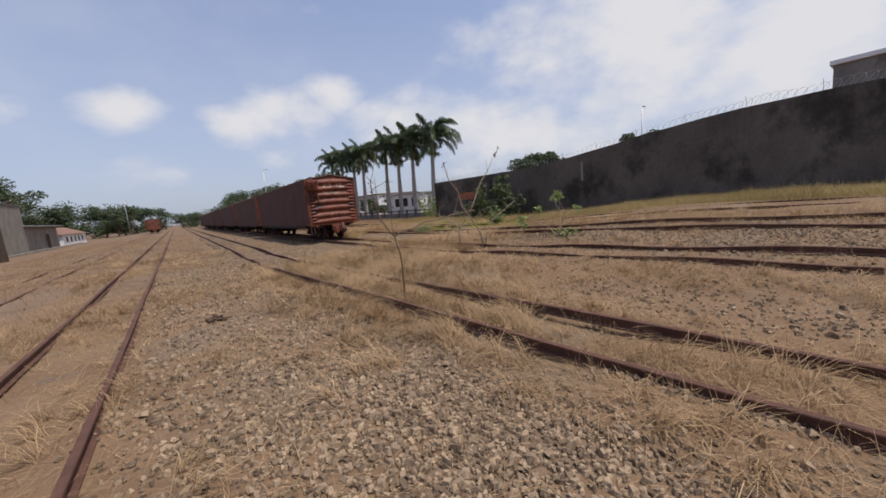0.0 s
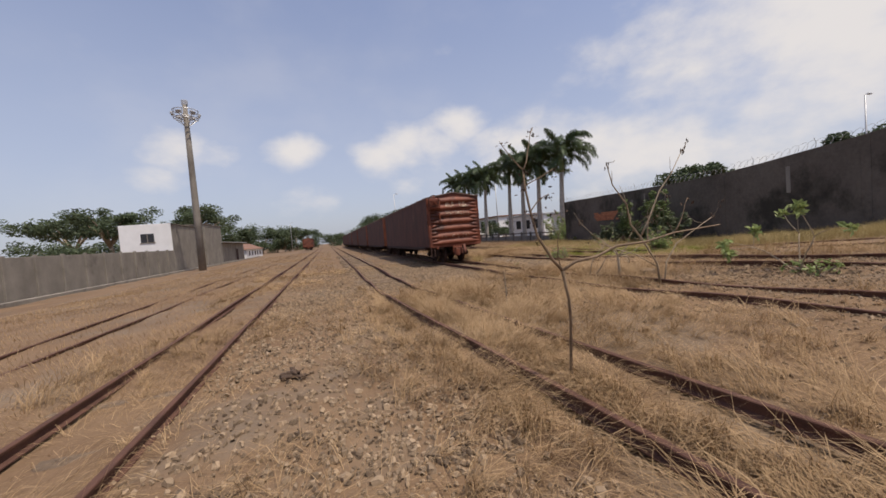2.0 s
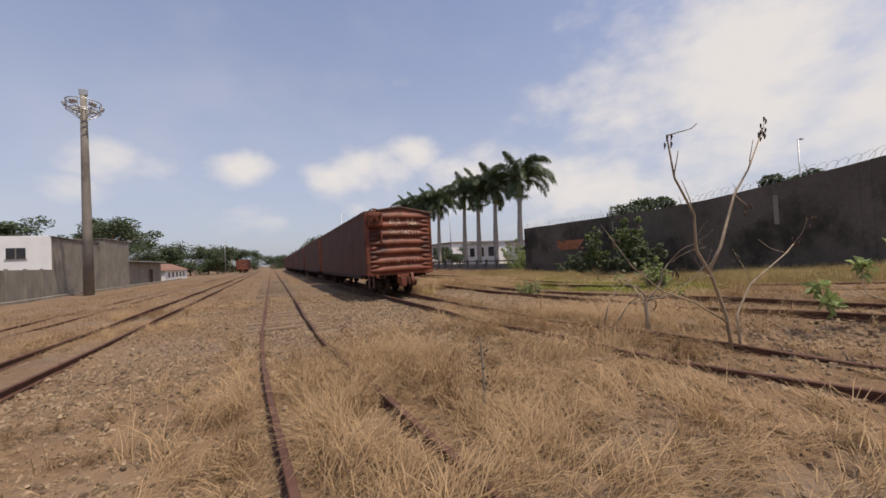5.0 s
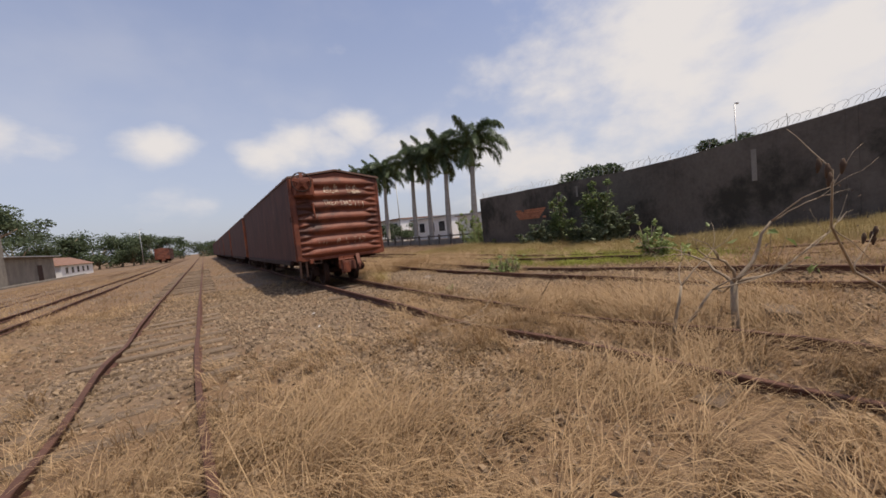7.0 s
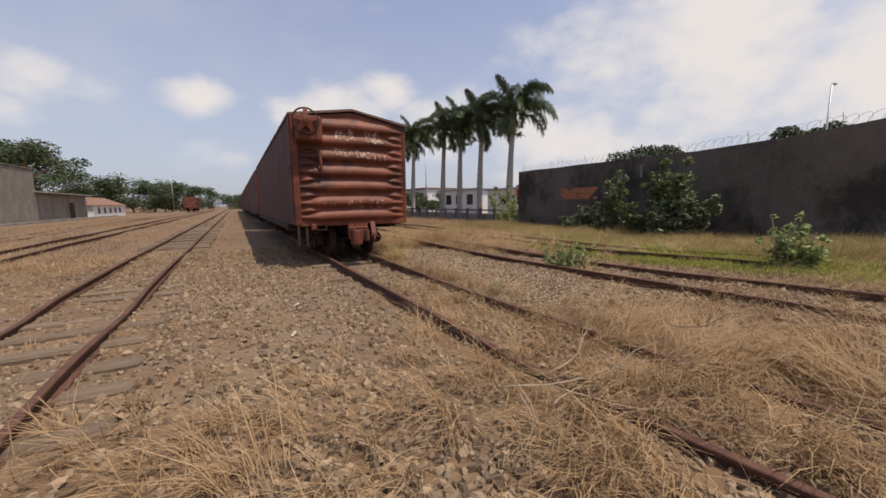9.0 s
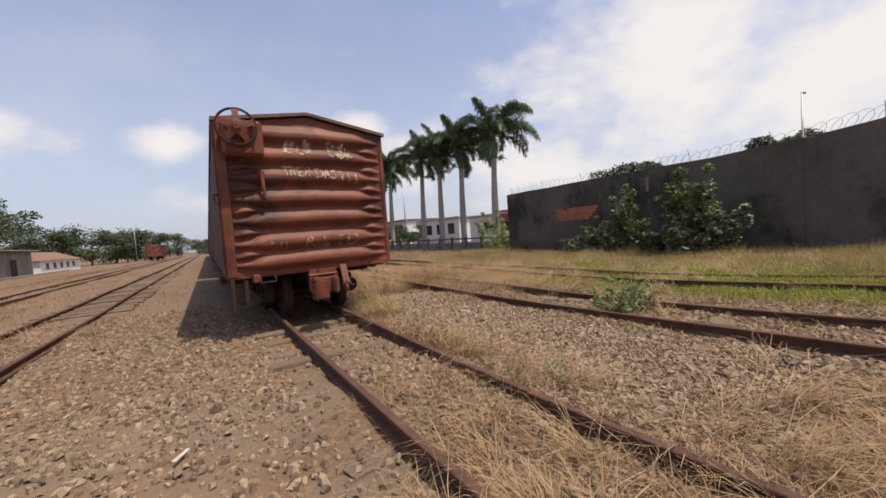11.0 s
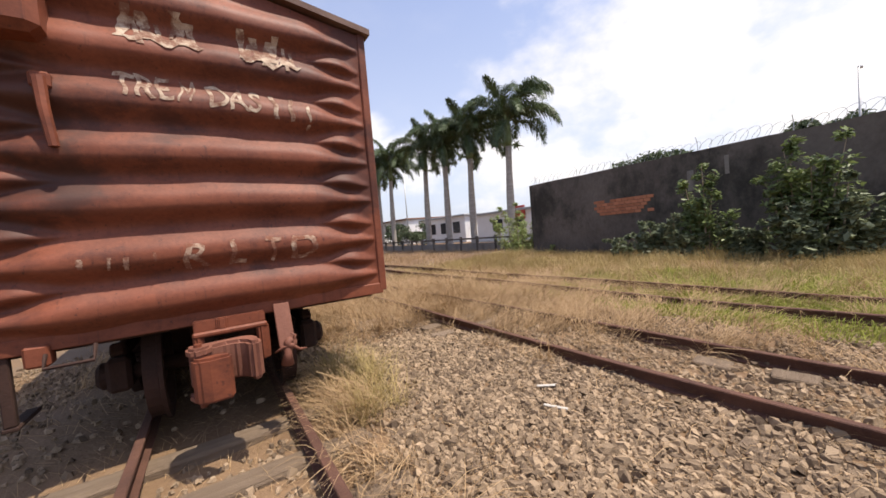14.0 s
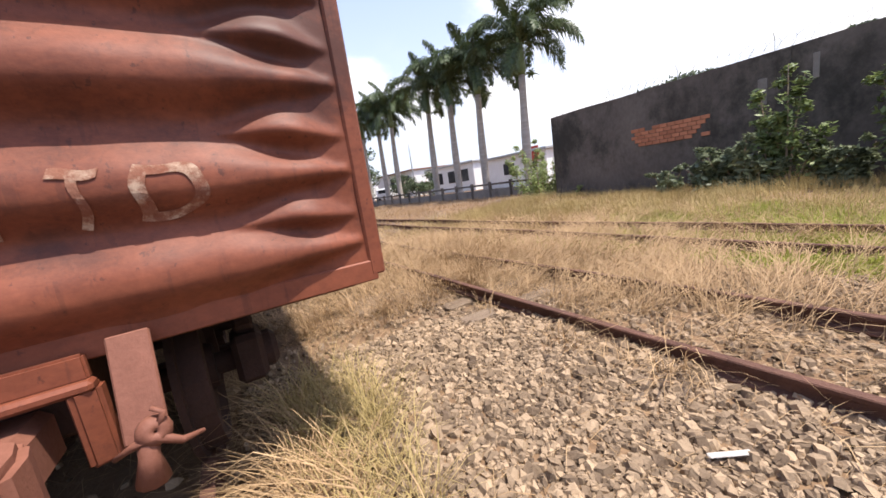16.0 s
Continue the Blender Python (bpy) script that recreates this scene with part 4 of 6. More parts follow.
def build_right_back():
    f = thing("fence", "low weathered concrete fence with posts beyond dry grass", "fence", at=(16.2, 10.5, 0))
    for i in range(26):
        y = 0.5 + 2.0 * i
        part("fence_post", Geo().box((-0.09, y - 0.09, -0.2), (0.09, y + 0.09, 1.05), 0.015), CONCRETE, f)
    part("rail", Geo().box((-0.06, 0, 0.82), (0.06, 52, 0.94), 0.012), CONCRETE, f)
    part("panel", Geo().box((-0.03, 0, -0.2), (0.03, 52, 0.55), 0.01), CONCRETE_LIGHT, f)

    def block(x, y, w, d, h, label, sign=None, roof=GREY_METAL):
        b = thing("building", label, "building", at=(x, y, 0), group="buildings beyond the fence")
        part("wall", Geo().box((-w / 2, -d / 2, -0.3), (w / 2, d / 2, h), 0.04), WHITE_WALL, b)
        part("roof", Geo().box((-w / 2 - 0.3, -d / 2 - 0.3, h), (w / 2 + 0.3, d / 2 + 0.3, h + 0.25), 0.03), roof, b)
        for k in range(int(d // 3.2)):
            yy = -d / 2 + 1.2 + 3.2 * k
            part("window", Geo().box((-w / 2 - 0.04, yy, 1.3), (-w / 2 + 0.02, yy + 1.7, h - 0.7), 0.01), DARK_GLASS, b)
        if sign:
            part("sign_board", Geo().box((-w / 2 - 0.12, -d / 2 + 0.8, h - 0.9), (-w / 2 - 0.045, -d / 2 + 3.0, h + 0.5), 0.02), sign, b)

    block(32, 27, 8, 9, 3.2, "low white building with dark windows beyond the fence", RED_SIGN)
    block(34, 42, 9, 12, 3.6, "white shop building with a wide dark window band")
    block(35, 62, 10, 16, 4.4, "white two-tone building far beyond the palms", None, TILE_ROOF)
    block(30, 92, 12, 18, 4.0, "distant white building behind the palm row")
    b = thing("building", "grey flat-roofed building rising behind the concrete wall", "building", at=(30, -22, 0))
    part("wall", Geo().box((-4, -8, 0), (4, 6, 7.7), 0.04), CONCRETE_LIGHT, b)
    part("parapet", Geo().box((-4.15, -8.15, 7.7), (4.15, 6.15, 8.0), 0.03), WHITE_WALL, b)
    v = thing("van", "white van parked beyond the fence", "van", at=(22, 47, 0))
    part("body", Geo().box((-0.9, -2.4, 0.45), (0.9, 2.4, 2.0), 0.18), WHITE_WALL, v)
    part("window", Geo().box((-0.92, -2.0, 1.3), (-0.89, 1.6, 1.8), 0.01), DARK_GLASS, v)
    for y in (-1.5, 1.5):
        part("wheel", Geo().disc_ring((-0.82, y, 0.33), (1, 0, 0), [(0.02, -0.1), (0.33, -0.1), (0.33, 0.1), (0.02, 0.1)], 16), DARK_GLASS, v)


build_right_back()

# ---- palms ----


def frond_mesh(seed, rise, fall, length):
    """A feathery frond that leaves the crown at angle rise and bends over to angle fall."""
    r = np.random.default_rng(seed)
    g = Geo()
    n = 18
    pts = [np.zeros(3)]
    for i in range(n):
        th = radians(rise + (fall - rise) * ((i + 0.5) / n) ** 1.15)
        pts.append(pts[-1] + np.array([math.cos(th), 0, math.sin(th)]) * length / n)
    pts = np.array(pts)
    g.tube(pts, np.linspace(0.05, 0.01, n + 1), 4)
    for i in range(8, n * 6):
        u = i / (n * 6)
        k = min(int(u * n), n - 1)
        p = pts[k] + (pts[k + 1] - pts[k]) * (u * n - k)
        tan = pts[k + 1] - pts[k]
        tan = tan / np.linalg.norm(tan)
        up = np.array([-tan[2], 0, tan[0]])
        ln = 0.95 * (math.sin(math.pi * (0.15 + 0.78 * u)) ** 0.7) * r.uniform(0.75, 1.1)
        for s in (-1, 1):
            out = tan * 0.55 + np.array([0, s * r.uniform(0.45, 0.8), 0]) + up * r.uniform(-0.35, 0.45)
            out = out / np.linalg.norm(out)
            mid = p + out * ln * 0.5
            tip = p + out * ln * 0.8 + np.array([0, 0, -0.55 * ln * r.uniform(0.5, 1.1)])
            w = tan * 0.034
            g.add([p - w, p + w, mid + w * 0.9, mid - w * 0.9, tip], [[0, 1, 2, 3]], [[3, 2, 4]])
    return g.mesh("frond")


FRONDS = [frond_mesh(s, a, b, ln) for s, a, b, ln in ((1, 80, 30, 3.1), (2, 74, -50, 4.1), (3, 55, -70, 4.3), (4, 30, -75, 4.1), (5, -5, -85, 3.3))]
for me in FRONDS:
    me.materials.append(FROND)


def palm(x, y, height, seed, lean):
    r = random.Random(seed)
    p = thing("royal_palm", "tall royal palm with pale trunk and wind-blown dark fronds", "palm tree", at=(x, y, 0), group="row of royal palms")
    zs = np.linspace(-0.2, height, 12)
    rad = [0.32, 0.29, 0.27, 0.27, 0.28, 0.28, 0.27, 0.25, 0.23, 0.22, 0.22, 0.21]
    xs = lean * (zs / height) ** 2
    part("trunk", Geo().tube(np.stack([xs, 0 * zs, zs], 1), rad, 12), PALM_BARK, p, smooth=True)
    part("crownshaft", Geo().tube([(lean, 0, height - 0.05), (lean, 0, height + 0.3), (lean + 0.02, 0, height + 1.2), (lean + 0.04, 0, height + 2.0), (lean + 0.05, 0, height + 2.3)], [0.22, 0.29, 0.22, 0.17, 0.08], 12), CROWNSHAFT, p, smooth=True)
    top = height + 1.95
    n = 23
    for i in range(n):
        kind = 0 if i == 0 else 1 if i < 7 else 2 if i < 14 else 3 if i < 20 else 4
        az = (i * 137.5 + r.uniform(-14, 14)) % 360 - 180
        # the wind sweeps the crown towards +x
        az *= 0.82
        wx = math.cos(radians(az))
        tilt = r.uniform(-9, 9) - (14 if wx < -0.3 and kind in (2, 3) else 0)
        f = part("frond", FRONDS[kind], FROND, p)
        if kind == 0:
            az, tilt = r.uniform(150, 200), -6
        f.matrix_basis = pose(lean + 0.04 + 0.1 * wx, 0.1 * math.sin(radians(az)), top - 0.06 * kind, 0, 0, az) @ pose(0, 0, 0, r.uniform(-20, 20), tilt, 0)
    # bushy seed sprays at the foot of the crownshaft
    for s in (-1, 1):
        if r.random() < 0.2:
            continue
        g = Geo()
        reach = r.uniform(0.45, 0.85)
        hub = np.array([lean + s * reach, r.uniform(-0.3, 0.3), height + 0.1 + r.uniform(-0.2, 0.25)])
        g.tube([(lean, 0, height - 0.1), tuple((hub + np.array([lean, 0, height])) / 2 + np.array([0, 0, -0.05])), tuple(hub)], [0.04, 0.035, 0.025], 5)
        for k in range(26):
            d = np.array([r.uniform(-1, 1), r.uniform(-1, 1), r.uniform(-0.7, 0.9)]) * 0.44 + np.array([s * 0.1, 0, 0])
            g.tube([tuple(hub), tuple(hub + d * 0.6), tuple(hub + d + np.array([0, 0, -0.1]))], [0.016, 0.04, 0.01], 4)
        part("seed_spray", g, CROWNSHAFT, p)


for x, y, h, lean in ((17.6, 14.8, 6.8, 0.25), (17.7, 19.2, 6.9, 0.2), (17.5, 22.4, 7.0, 0.15), (17.6, 26.0, 7.2, 0.2), (17.6, 33.7, 7.6, 0.2), (17.8, 37.5, 7.6, 0.1), (17.5, 42.0, 8.0, 0.2), (17.6, 47.0, 8.2, 0.15)):
    palm(x, y, h + 0.3, int(y * 7), lean)

# ---- trees and bushes ----


def leaf_cloud(r, centres, radii, count, size, flat=0.7, facing=0.0):
    """Small folded leaves round many clump centres."""
    centres, radii = np.asarray(centres, float), np.asarray(radii, float)
    k = r.integers(0, len(centres), count)
    d = r.normal(size=(count, 3))
    d /= np.linalg.norm(d, axis=1)[:, None]
    d *= (r.random(count) ** 0.45)[:, None] * radii[k][:, None]
    d[:, 2] *= flat
    p = centres[k] + d
    a = r.normal(size=(count, 3))
    a[:, 2] *= 0.5
    a /= np.linalg.norm(a, axis=1)[:, None]
    b = np.cross(a, r.normal(size=(count, 3)) + facing * (d / (np.linalg.norm(d, axis=1)[:, None] + 1e-6) + np.array([0, 0, 1.3])))
    b /= np.linalg.norm(b, axis=1)[:, None] + 1e-9
    s = size * r.uniform(0.6, 1.3, count)[:, None]
    v = np.stack([p - a * s, p + b * s * 0.42, p + a * s, p - b * s * 0.42], 1).reshape(-1, 3)
    i = np.arange(count) * 4
    return v, np.stack([i, i + 1, i + 2, i + 3], 1)


def tree(x, y, height, spread, seed, label, mat=None, leaves=5000, leaf=0.22, crown_from=0.4, name="tree", flat=0.55, group="trees round the yard"):
    r = np.random.default_rng(seed)
    t = thing(name, label, "tree", at=(x, y, float(ground_z(x, y))), group=group)
    g = Geo()
    base = height * crown_from
    g.tube([(0, 0, -0.3), (0.05 * spread, 0, base * 0.6), (0, 0.03 * spread, base)], [0.05 * height * 0.6, 0.03 * height, 0.026 * height], 8)
    centres, radii = [], []
    for i in range(9):
        a = i * 2.4 + r.uniform(-0.4, 0.4)
        d = spread * r.uniform(0.35, 0.85)
        top = np.array([d * math.cos(a), d * math.sin(a), base + (height - base) * r.uniform(0.05 if crown_from < 0.3 else 0.35, 0.85)])
        mid = np.array([top[0] * 0.45, top[1] * 0.45, base + (top[2] - base) * 0.6])
        g.tube([(0, 0, base - 0.2), tuple(mid), tuple(top)], [0.02 * height, 0.013 * height, 0.005 * height], 6)
        for _ in range(4):
            c = top + r.normal(size=3) * np.array([0.22, 0.22, 0.10]) * spread
            c[2] = min(c[2], height - 0.12 * spread)
            centres.append(c)
            radii.append(spread * r.uniform(0.22, 0.42))
    part("trunk", g, BARK, t, smooth=True)
    v, q = leaf_cloud(r, centres, radii, leaves, leaf, flat)
    part("crown", fast_mesh("crown", v, [q]), mat or LEAF_FAR, t)
    return t


def build_trees():
    tree(-42.3, 60, 12.0, 5.4, 11, "broad green tree behind the panel wall", leaves=7000, leaf=0.26)
    tree(-40.5, 100, 16.3, 7.6, 12, "spreading green tree behind the grey building", leaves=8000, leaf=0.34)
    tree(-60, 84, 13.0, 8.0, 13, "broad green tree behind the sheds", leaves=7000, leaf=0.34)
    tree(-54, 40, 8.0, 5.0, 10, "dark green tree beyond the panel wall", leaves=5000, leaf=0.24)
    for i, (x, y, h, s) in enumerate(((-44, 72, 6.0, 5.0), (-48, 60, 5.6, 5.0), (-43, 50, 4.6, 4.0), (-52, 66, 6.5, 5.5))):
        tree(x, y, h, s, 20 + i, "low dark green tree behind the panel wall", leaves=3500, leaf=0.26, crown_from=0.15, flat=0.75, group="low trees behind the panel wall")
    for i, (x, y, h, s) in enumerate(((-38, 138, 12.0, 7.5), (-32, 146, 11.2, 7.5), (-27, 150, 11.6, 7.5), (-23, 142, 10.0, 6.0), (-19, 155, 10.0, 6.5), (-45, 130, 12, 8), (-15, 178, 10.0, 7), (-52, 142, 13, 8))):
        tree(x, y, h, s, 30 + i, "round-crowned green tree far along the yard", leaves=5000, leaf=0.36, crown_from=0.12, flat=0.75, group="far trees")
    for i, (x, y, h, s) in enumerate(((-3.5, 170, 6, 6), (2, 185, 7, 7), (12, 76, 9.4, 6), (17, 88, 9.6, 7), (14, 66, 9.4, 5.5), (5, 88, 7.5, 6.0), (9, 98, 9.0, 6.5), (20, 60, 10.5, 6.0), (22, 110, 10, 8))):
        tree(x, y, h, s, 50 + i, "green tree behind the parked train", leaves=5000, leaf=0.3, crown_from=0.2, flat=0.75, group="far trees")
    for i, (x, y, h, s) in enumerate(((36, 13.5, 7.7, 3.6), (47, 5.0, 8.9, 3.4))):
        tree(x, y, h, s, 70 + i, "dark rounded tree top showing above the concrete wall", leaves=14000, leaf=0.26, crown_from=0.3, flat=0.8, group="trees behind the wall")
    for i, (x, y, h, s) in enumerate(((21, 40, 3.2, 2.0), (20, 33, 3.0, 1.8), (21.5, 56, 4.0, 2.6))):
        tree(x, y, h, s, 80 + i, "small dark tree among the palms", leaves=2500, leaf=0.14, crown_from=0.25, flat=0.8, group="small trees by the fence")


build_trees()


def bush(x, y, stems, spread, height, seed, label, mat, leaves, leaf, name="bush", low=0.1):
    r = np.random.default_rng(seed)
    t = thing(name, label, "bush", at=(x, y, float(ground_z(x, y)) - 0.02))
    centres, radii = [], []
    for i in range(stems):
        a = r.uniform(0, 6.28)
        h = height * r.uniform(0.45, 1.0)
        d = spread[0] * r.uniform(-1, 1), spread[1] * r.uniform(-1, 1)
        pts = [(d[0] * 0.35, d[1] * 0.35, 0), (d[0] * 0.7, d[1] * 0.7, h * 0.5), (d[0] * 0.95 + 0.1 * math.cos(a), d[1] * 0.95 + 0.1 * math.sin(a), h)]
        part("stem", Geo().tube(pts, [0.03, 0.02, 0.008], 5), BARK, t)
        for u in np.arange(low, 1.02, 0.13):
            j = u * 2
            p = np.array(pts[0]) + (np.array(pts[1]) - np.array(pts[0])) * min(j, 1) + (np.array(pts[2]) - np.array(pts[1])) * max(0, j - 1)
            centres.append(p + r.normal(size=3) * 0.08)
            radii.append((0.55 - 0.38 * u) * r.uniform(0.6, 1.1) * height / 2.6)
    v, q = leaf_cloud(r, centres, radii, leaves, leaf, 0.9, 1.3)
    v[:, 2] = np.maximum(v[:, 2], 0.01)
    part("foliage", fast_mesh("foliage", v, [q]), mat, t)
    return t


bush(12.6, 2.4, 18, (0.7, 1.3), 1.45, 3, "dense dark green shrub against the concrete wall", LEAF, 7500, 0.105)
bush(12.6, -1.1, 18, (0.7, 1.25), 1.95, 4, "tall leafy green shrub against the concrete wall", LEAF, 10500, 0.105)
bush(12.9, 0.5, 8, (0.4, 0.7), 1.1, 6, "low dark shrub filling a gap between taller ones", LEAF, 5200, 0.105)
bush(12.7, 4.3, 6, (0.6, 0.8), 1.0, 17, "low grey-green shrub at the concrete wall foot", LEAF, 3000, 0.10)
bush(12.7, 1.5, 7, (0.3, 0.55), 2.95, 5, "leafy upright shoots rising above the shrubs", LEAF_SHOOT, 2200, 0.085, low=0.35)
bush(12.7, -0.75, 9, (0.3, 0.75), 3.2, 15, "leafy upright shoots above the tall shrub", LEAF_SHOOT, 3200, 0.085, low=0.35)
bush(15.0, 11.6, 13, (1.5, 1.5), 2.7, 7, "bright green bush at the end of the concrete wall", LEAF_PALE, 5600, 0.08)
bush(14.4, 9.0, 6, (0.7, 1.0), 0.9, 8, "low green weeds at the wall foot", LEAF_PALE, 1500, 0.06)
bush(3.6, -3.5, 16, (0.55, 0.42), 0.5, 9, "bright green leafy weed beside the rail", LEAF_PALE, 1500, 0.042, name="weed_plant")
bush(6.2, -6.4, 14, (0.3, 0.35), 0.95, 10, "pale green leafy weed growing between tracks", LEAF_PALE, 1500, 0.06, name="weed_plant")
bush(1.0, -4.3, 3, (0.07, 0.08), 0.2, 12, "small green weed in the gravel", LEAF_PALE, 60, 0.03, name="weed_plant")
bush(13.1, -22.0, 4, (0.4, 0.7), 1.6, 13, "green shrub at the wall foot", LEAF, 900, 0.10)


def limb(g, r, p, d, length, rad, depth, tips, wander=0.25):
    """A wandering limb that forks a few times."""
    pts, radii = [np.array(p)], [rad]
    d = np.array(d, float)
    n = 5
    for i in range(n):
        d = d + r.normal(size=3) * wander * 0.5
        d /= np.linalg.norm(d)
        pts.append(pts[-1] + d * length / n)
        radii.append(rad * (1 - 0.5 * (i + 1) / n))
    g.tube(pts, radii, 6)
    if depth == 0:
        tips.append(pts[-1])
        return
    for s in range(2 if r.random() < 0.7 else 3):
        e = d + r.normal(size=3) * 0.55
        e[2] = abs(e[2]) * 0.8 + 0.15
        limb(g, r, pts[-1], e / np.linalg.norm(e), length * r.uniform(0.5, 0.8), radii[-1] * 0.8, depth - 1, tips, wander)


def withered(tree_ob, tips, r, count, size, mat=None, name="dead_leaves"):
    if not tips or not count:
        return
    g = Geo()
    for i in range(count):
        p = np.array(tips[r.integers(0, len(tips))])
        p = p + np.array([r.normal() * 0.03, r.normal() * 0.03, -abs(r.normal()) * 0.06])
        a = r.normal(size=3)
        a /= np.linalg.norm(a)
        b = np.cross(a, r.normal(size=3))
        b /= np.linalg.norm(b)
        s = size * r.uniform(0.5, 1.2)
        n = np.cross(a, b) * 0.3
        g.add([p, p + (a + b * 0.5 + n) * s, p + a * 2 * s, p + (a - b * 0.5 + n) * s], [[0, 1, 2, 3]])
    part(name, g, mat or DEAD_LEAF, tree_ob)


def sapling_main():
    """The forked bare sapling beside the middle track."""
    t = thing("sapling", "bare forked sapling with a few withered leaves beside the rail", "tree", at=(-4.04, -14.2, 0))
    r = np.random.default_rng(21)
    g = Geo()
    g.tube([(0.02, 0.04, -0.1), (0, 0, 0.12), (-0.06, -0.13, 0.67), (-0.12, -0.2, 0.9), (-0.22, -0.27, 1.19)], [0.018, 0.0155, 0.0135, 0.0135, 0.016], 8)
    f = np.array([-0.22, -0.27, 1.19])
    part("trunk", g, BARK_BROWN, t, smooth=True)
    tips, tip2 = [], []
    up = [f, f + (-0.11, -0.02, 0.11), f + (-0.25, -0.02, 0.33), f + (-0.29, 0.0, 0.55), f + (-0.33, 0.0, 0.78), f + (-0.32, 0.02, 0.92)]
    part("branch", Geo().tube(up, [0.016, 0.0135, 0.012, 0.011, 0.010, 0.008], 7), BARK_BROWN, t, smooth=True)

    def twig(p, d, ln, rad, forks, ends, wander=0.25):
        """One limb and its forks, each a part."""
        g = Geo()
        limb(g, r, np.array(p), np.array(d) / np.linalg.norm(d), ln, rad, forks, ends, wander)
        start = 0
        for v, q, tri in zip(g.v, g.q, g.t):
            part("twig", Geo().add(v, q - start, tri - start), BARK_BROWN, t, smooth=True)
            start += len(v)

    for k, d, ln in ((5, (-0.45, 0.1, 0.8), 0.34), (5, (0.55, 0, 0.9), 0.5), (4, (0.6, -0.1, 0.45), 0.30), (3, (0.5, 0.1, 0.6), 0.25)):
        twig(up[k], d, ln, 0.006, 0, tips)
    rt = [f, f + (0.13, -0.03, 0.07), f + (0.30, -0.10, 0.10), f + (0.50, -0.14, 0.18), f + (0.74, -0.25, 0.20), f + (1.0, -0.31, 0.26), f + (1.4, -0.44, 0.30)]
    part("branch", Geo().tube(rt, [0.015, 0.014, 0.013, 0.012, 0.010, 0.008, 0.005], 7), BARK_BROWN, t, smooth=True)
    twig(rt[4], (0.5, 0.15, 0.87), 0.2, 0.006, 1, tip2)
    twig(rt[5], (0.5, 0.1, 0.6), 0.35, 0.006, 0, tip2)
    twig(f + np.array((0.0, 0.02, 0.02)), (0.0, 0.1, 0.95), 0.32, 0.006, 2, tip2, 0.5)
    withered(t, tips + [np.array(u) for u in up[2:]], r, 90, 0.02)
    withered(t, tip2, r, 22, 0.022)


sapling_main()


def bare_shrub(x, y, seed, height, stems, depth, label, green=0, dead=14, rad=0.02, spread=0.5, leaf=0.055):
    r = np.random.default_rng(seed)
    t = thing("bare_shrub", label, "shrub", at=(x, y, float(ground_z(x, y))), group="withered shrubs")
    tips = []
    for i in range(stems):
        g = Geo()
        a = 2 * math.pi * i / stems + r.uniform(-0.5, 0.5)
        d = np.array([math.cos(a) * spread, math.sin(a) * spread, 1.0])
        limb(g, r, np.array((0.04 * math.cos(a), 0.04 * math.sin(a), -0.05)), d / np.linalg.norm(d), height * 0.5, rad, depth, tips)
        part("stem", g, BARK, t, smooth=True)
    withered(t, tips, r, dead, 0.03)
    if green:
        withered(t, tips, r, green, leaf, LEAF_PALE, "foliage")


def crooked_shrub():
    """The thick-stemmed dead shrub with wide crooked limbs."""
    t = thing("dead_shrub", "dead grey shrub with wide crooked limbs in tall straw", "shrub", at=(0.98, -9.72, 0.05), group="withered shrubs")
    r = np.random.default_rng(77)
    part("trunk", Geo().tube([(0, 0, -0.1), (0.02, 0.02, 0.3), (-0.02, 0.0, 0.62)], [0.040, 0.035, 0.032], 9), BARK, t, smooth=True)
    tips = []
    for d, ln, rad in (((-0.55, -0.2, 0.8), 0.45, 0.021), ((0.75, -0.25, 0.5), 0.75, 0.022), ((0.85, 0.35, 0.15), 0.85, 0.02), ((0.2, 0.8, 0.45), 0.6, 0.017), ((0.35, -0.75, 0.6), 0.6, 0.017)):
        g = Geo()
        limb(g, r, np.array((-0.02, 0.0, 0.58)), np.array(d) / np.linalg.norm(d), ln, rad, 2, tips, 0.38)
        part("branch", g, BARK, t, smooth=True)
    withered(t, tips, r, 18, 0.025)


crooked_shrub()
bare_shrub(0.40, -9.35, 32, 1.5, 2, 2, "slender bare shrub with some fresh leaves in dry grass", green=18, dead=8, rad=0.022, spread=0.35)


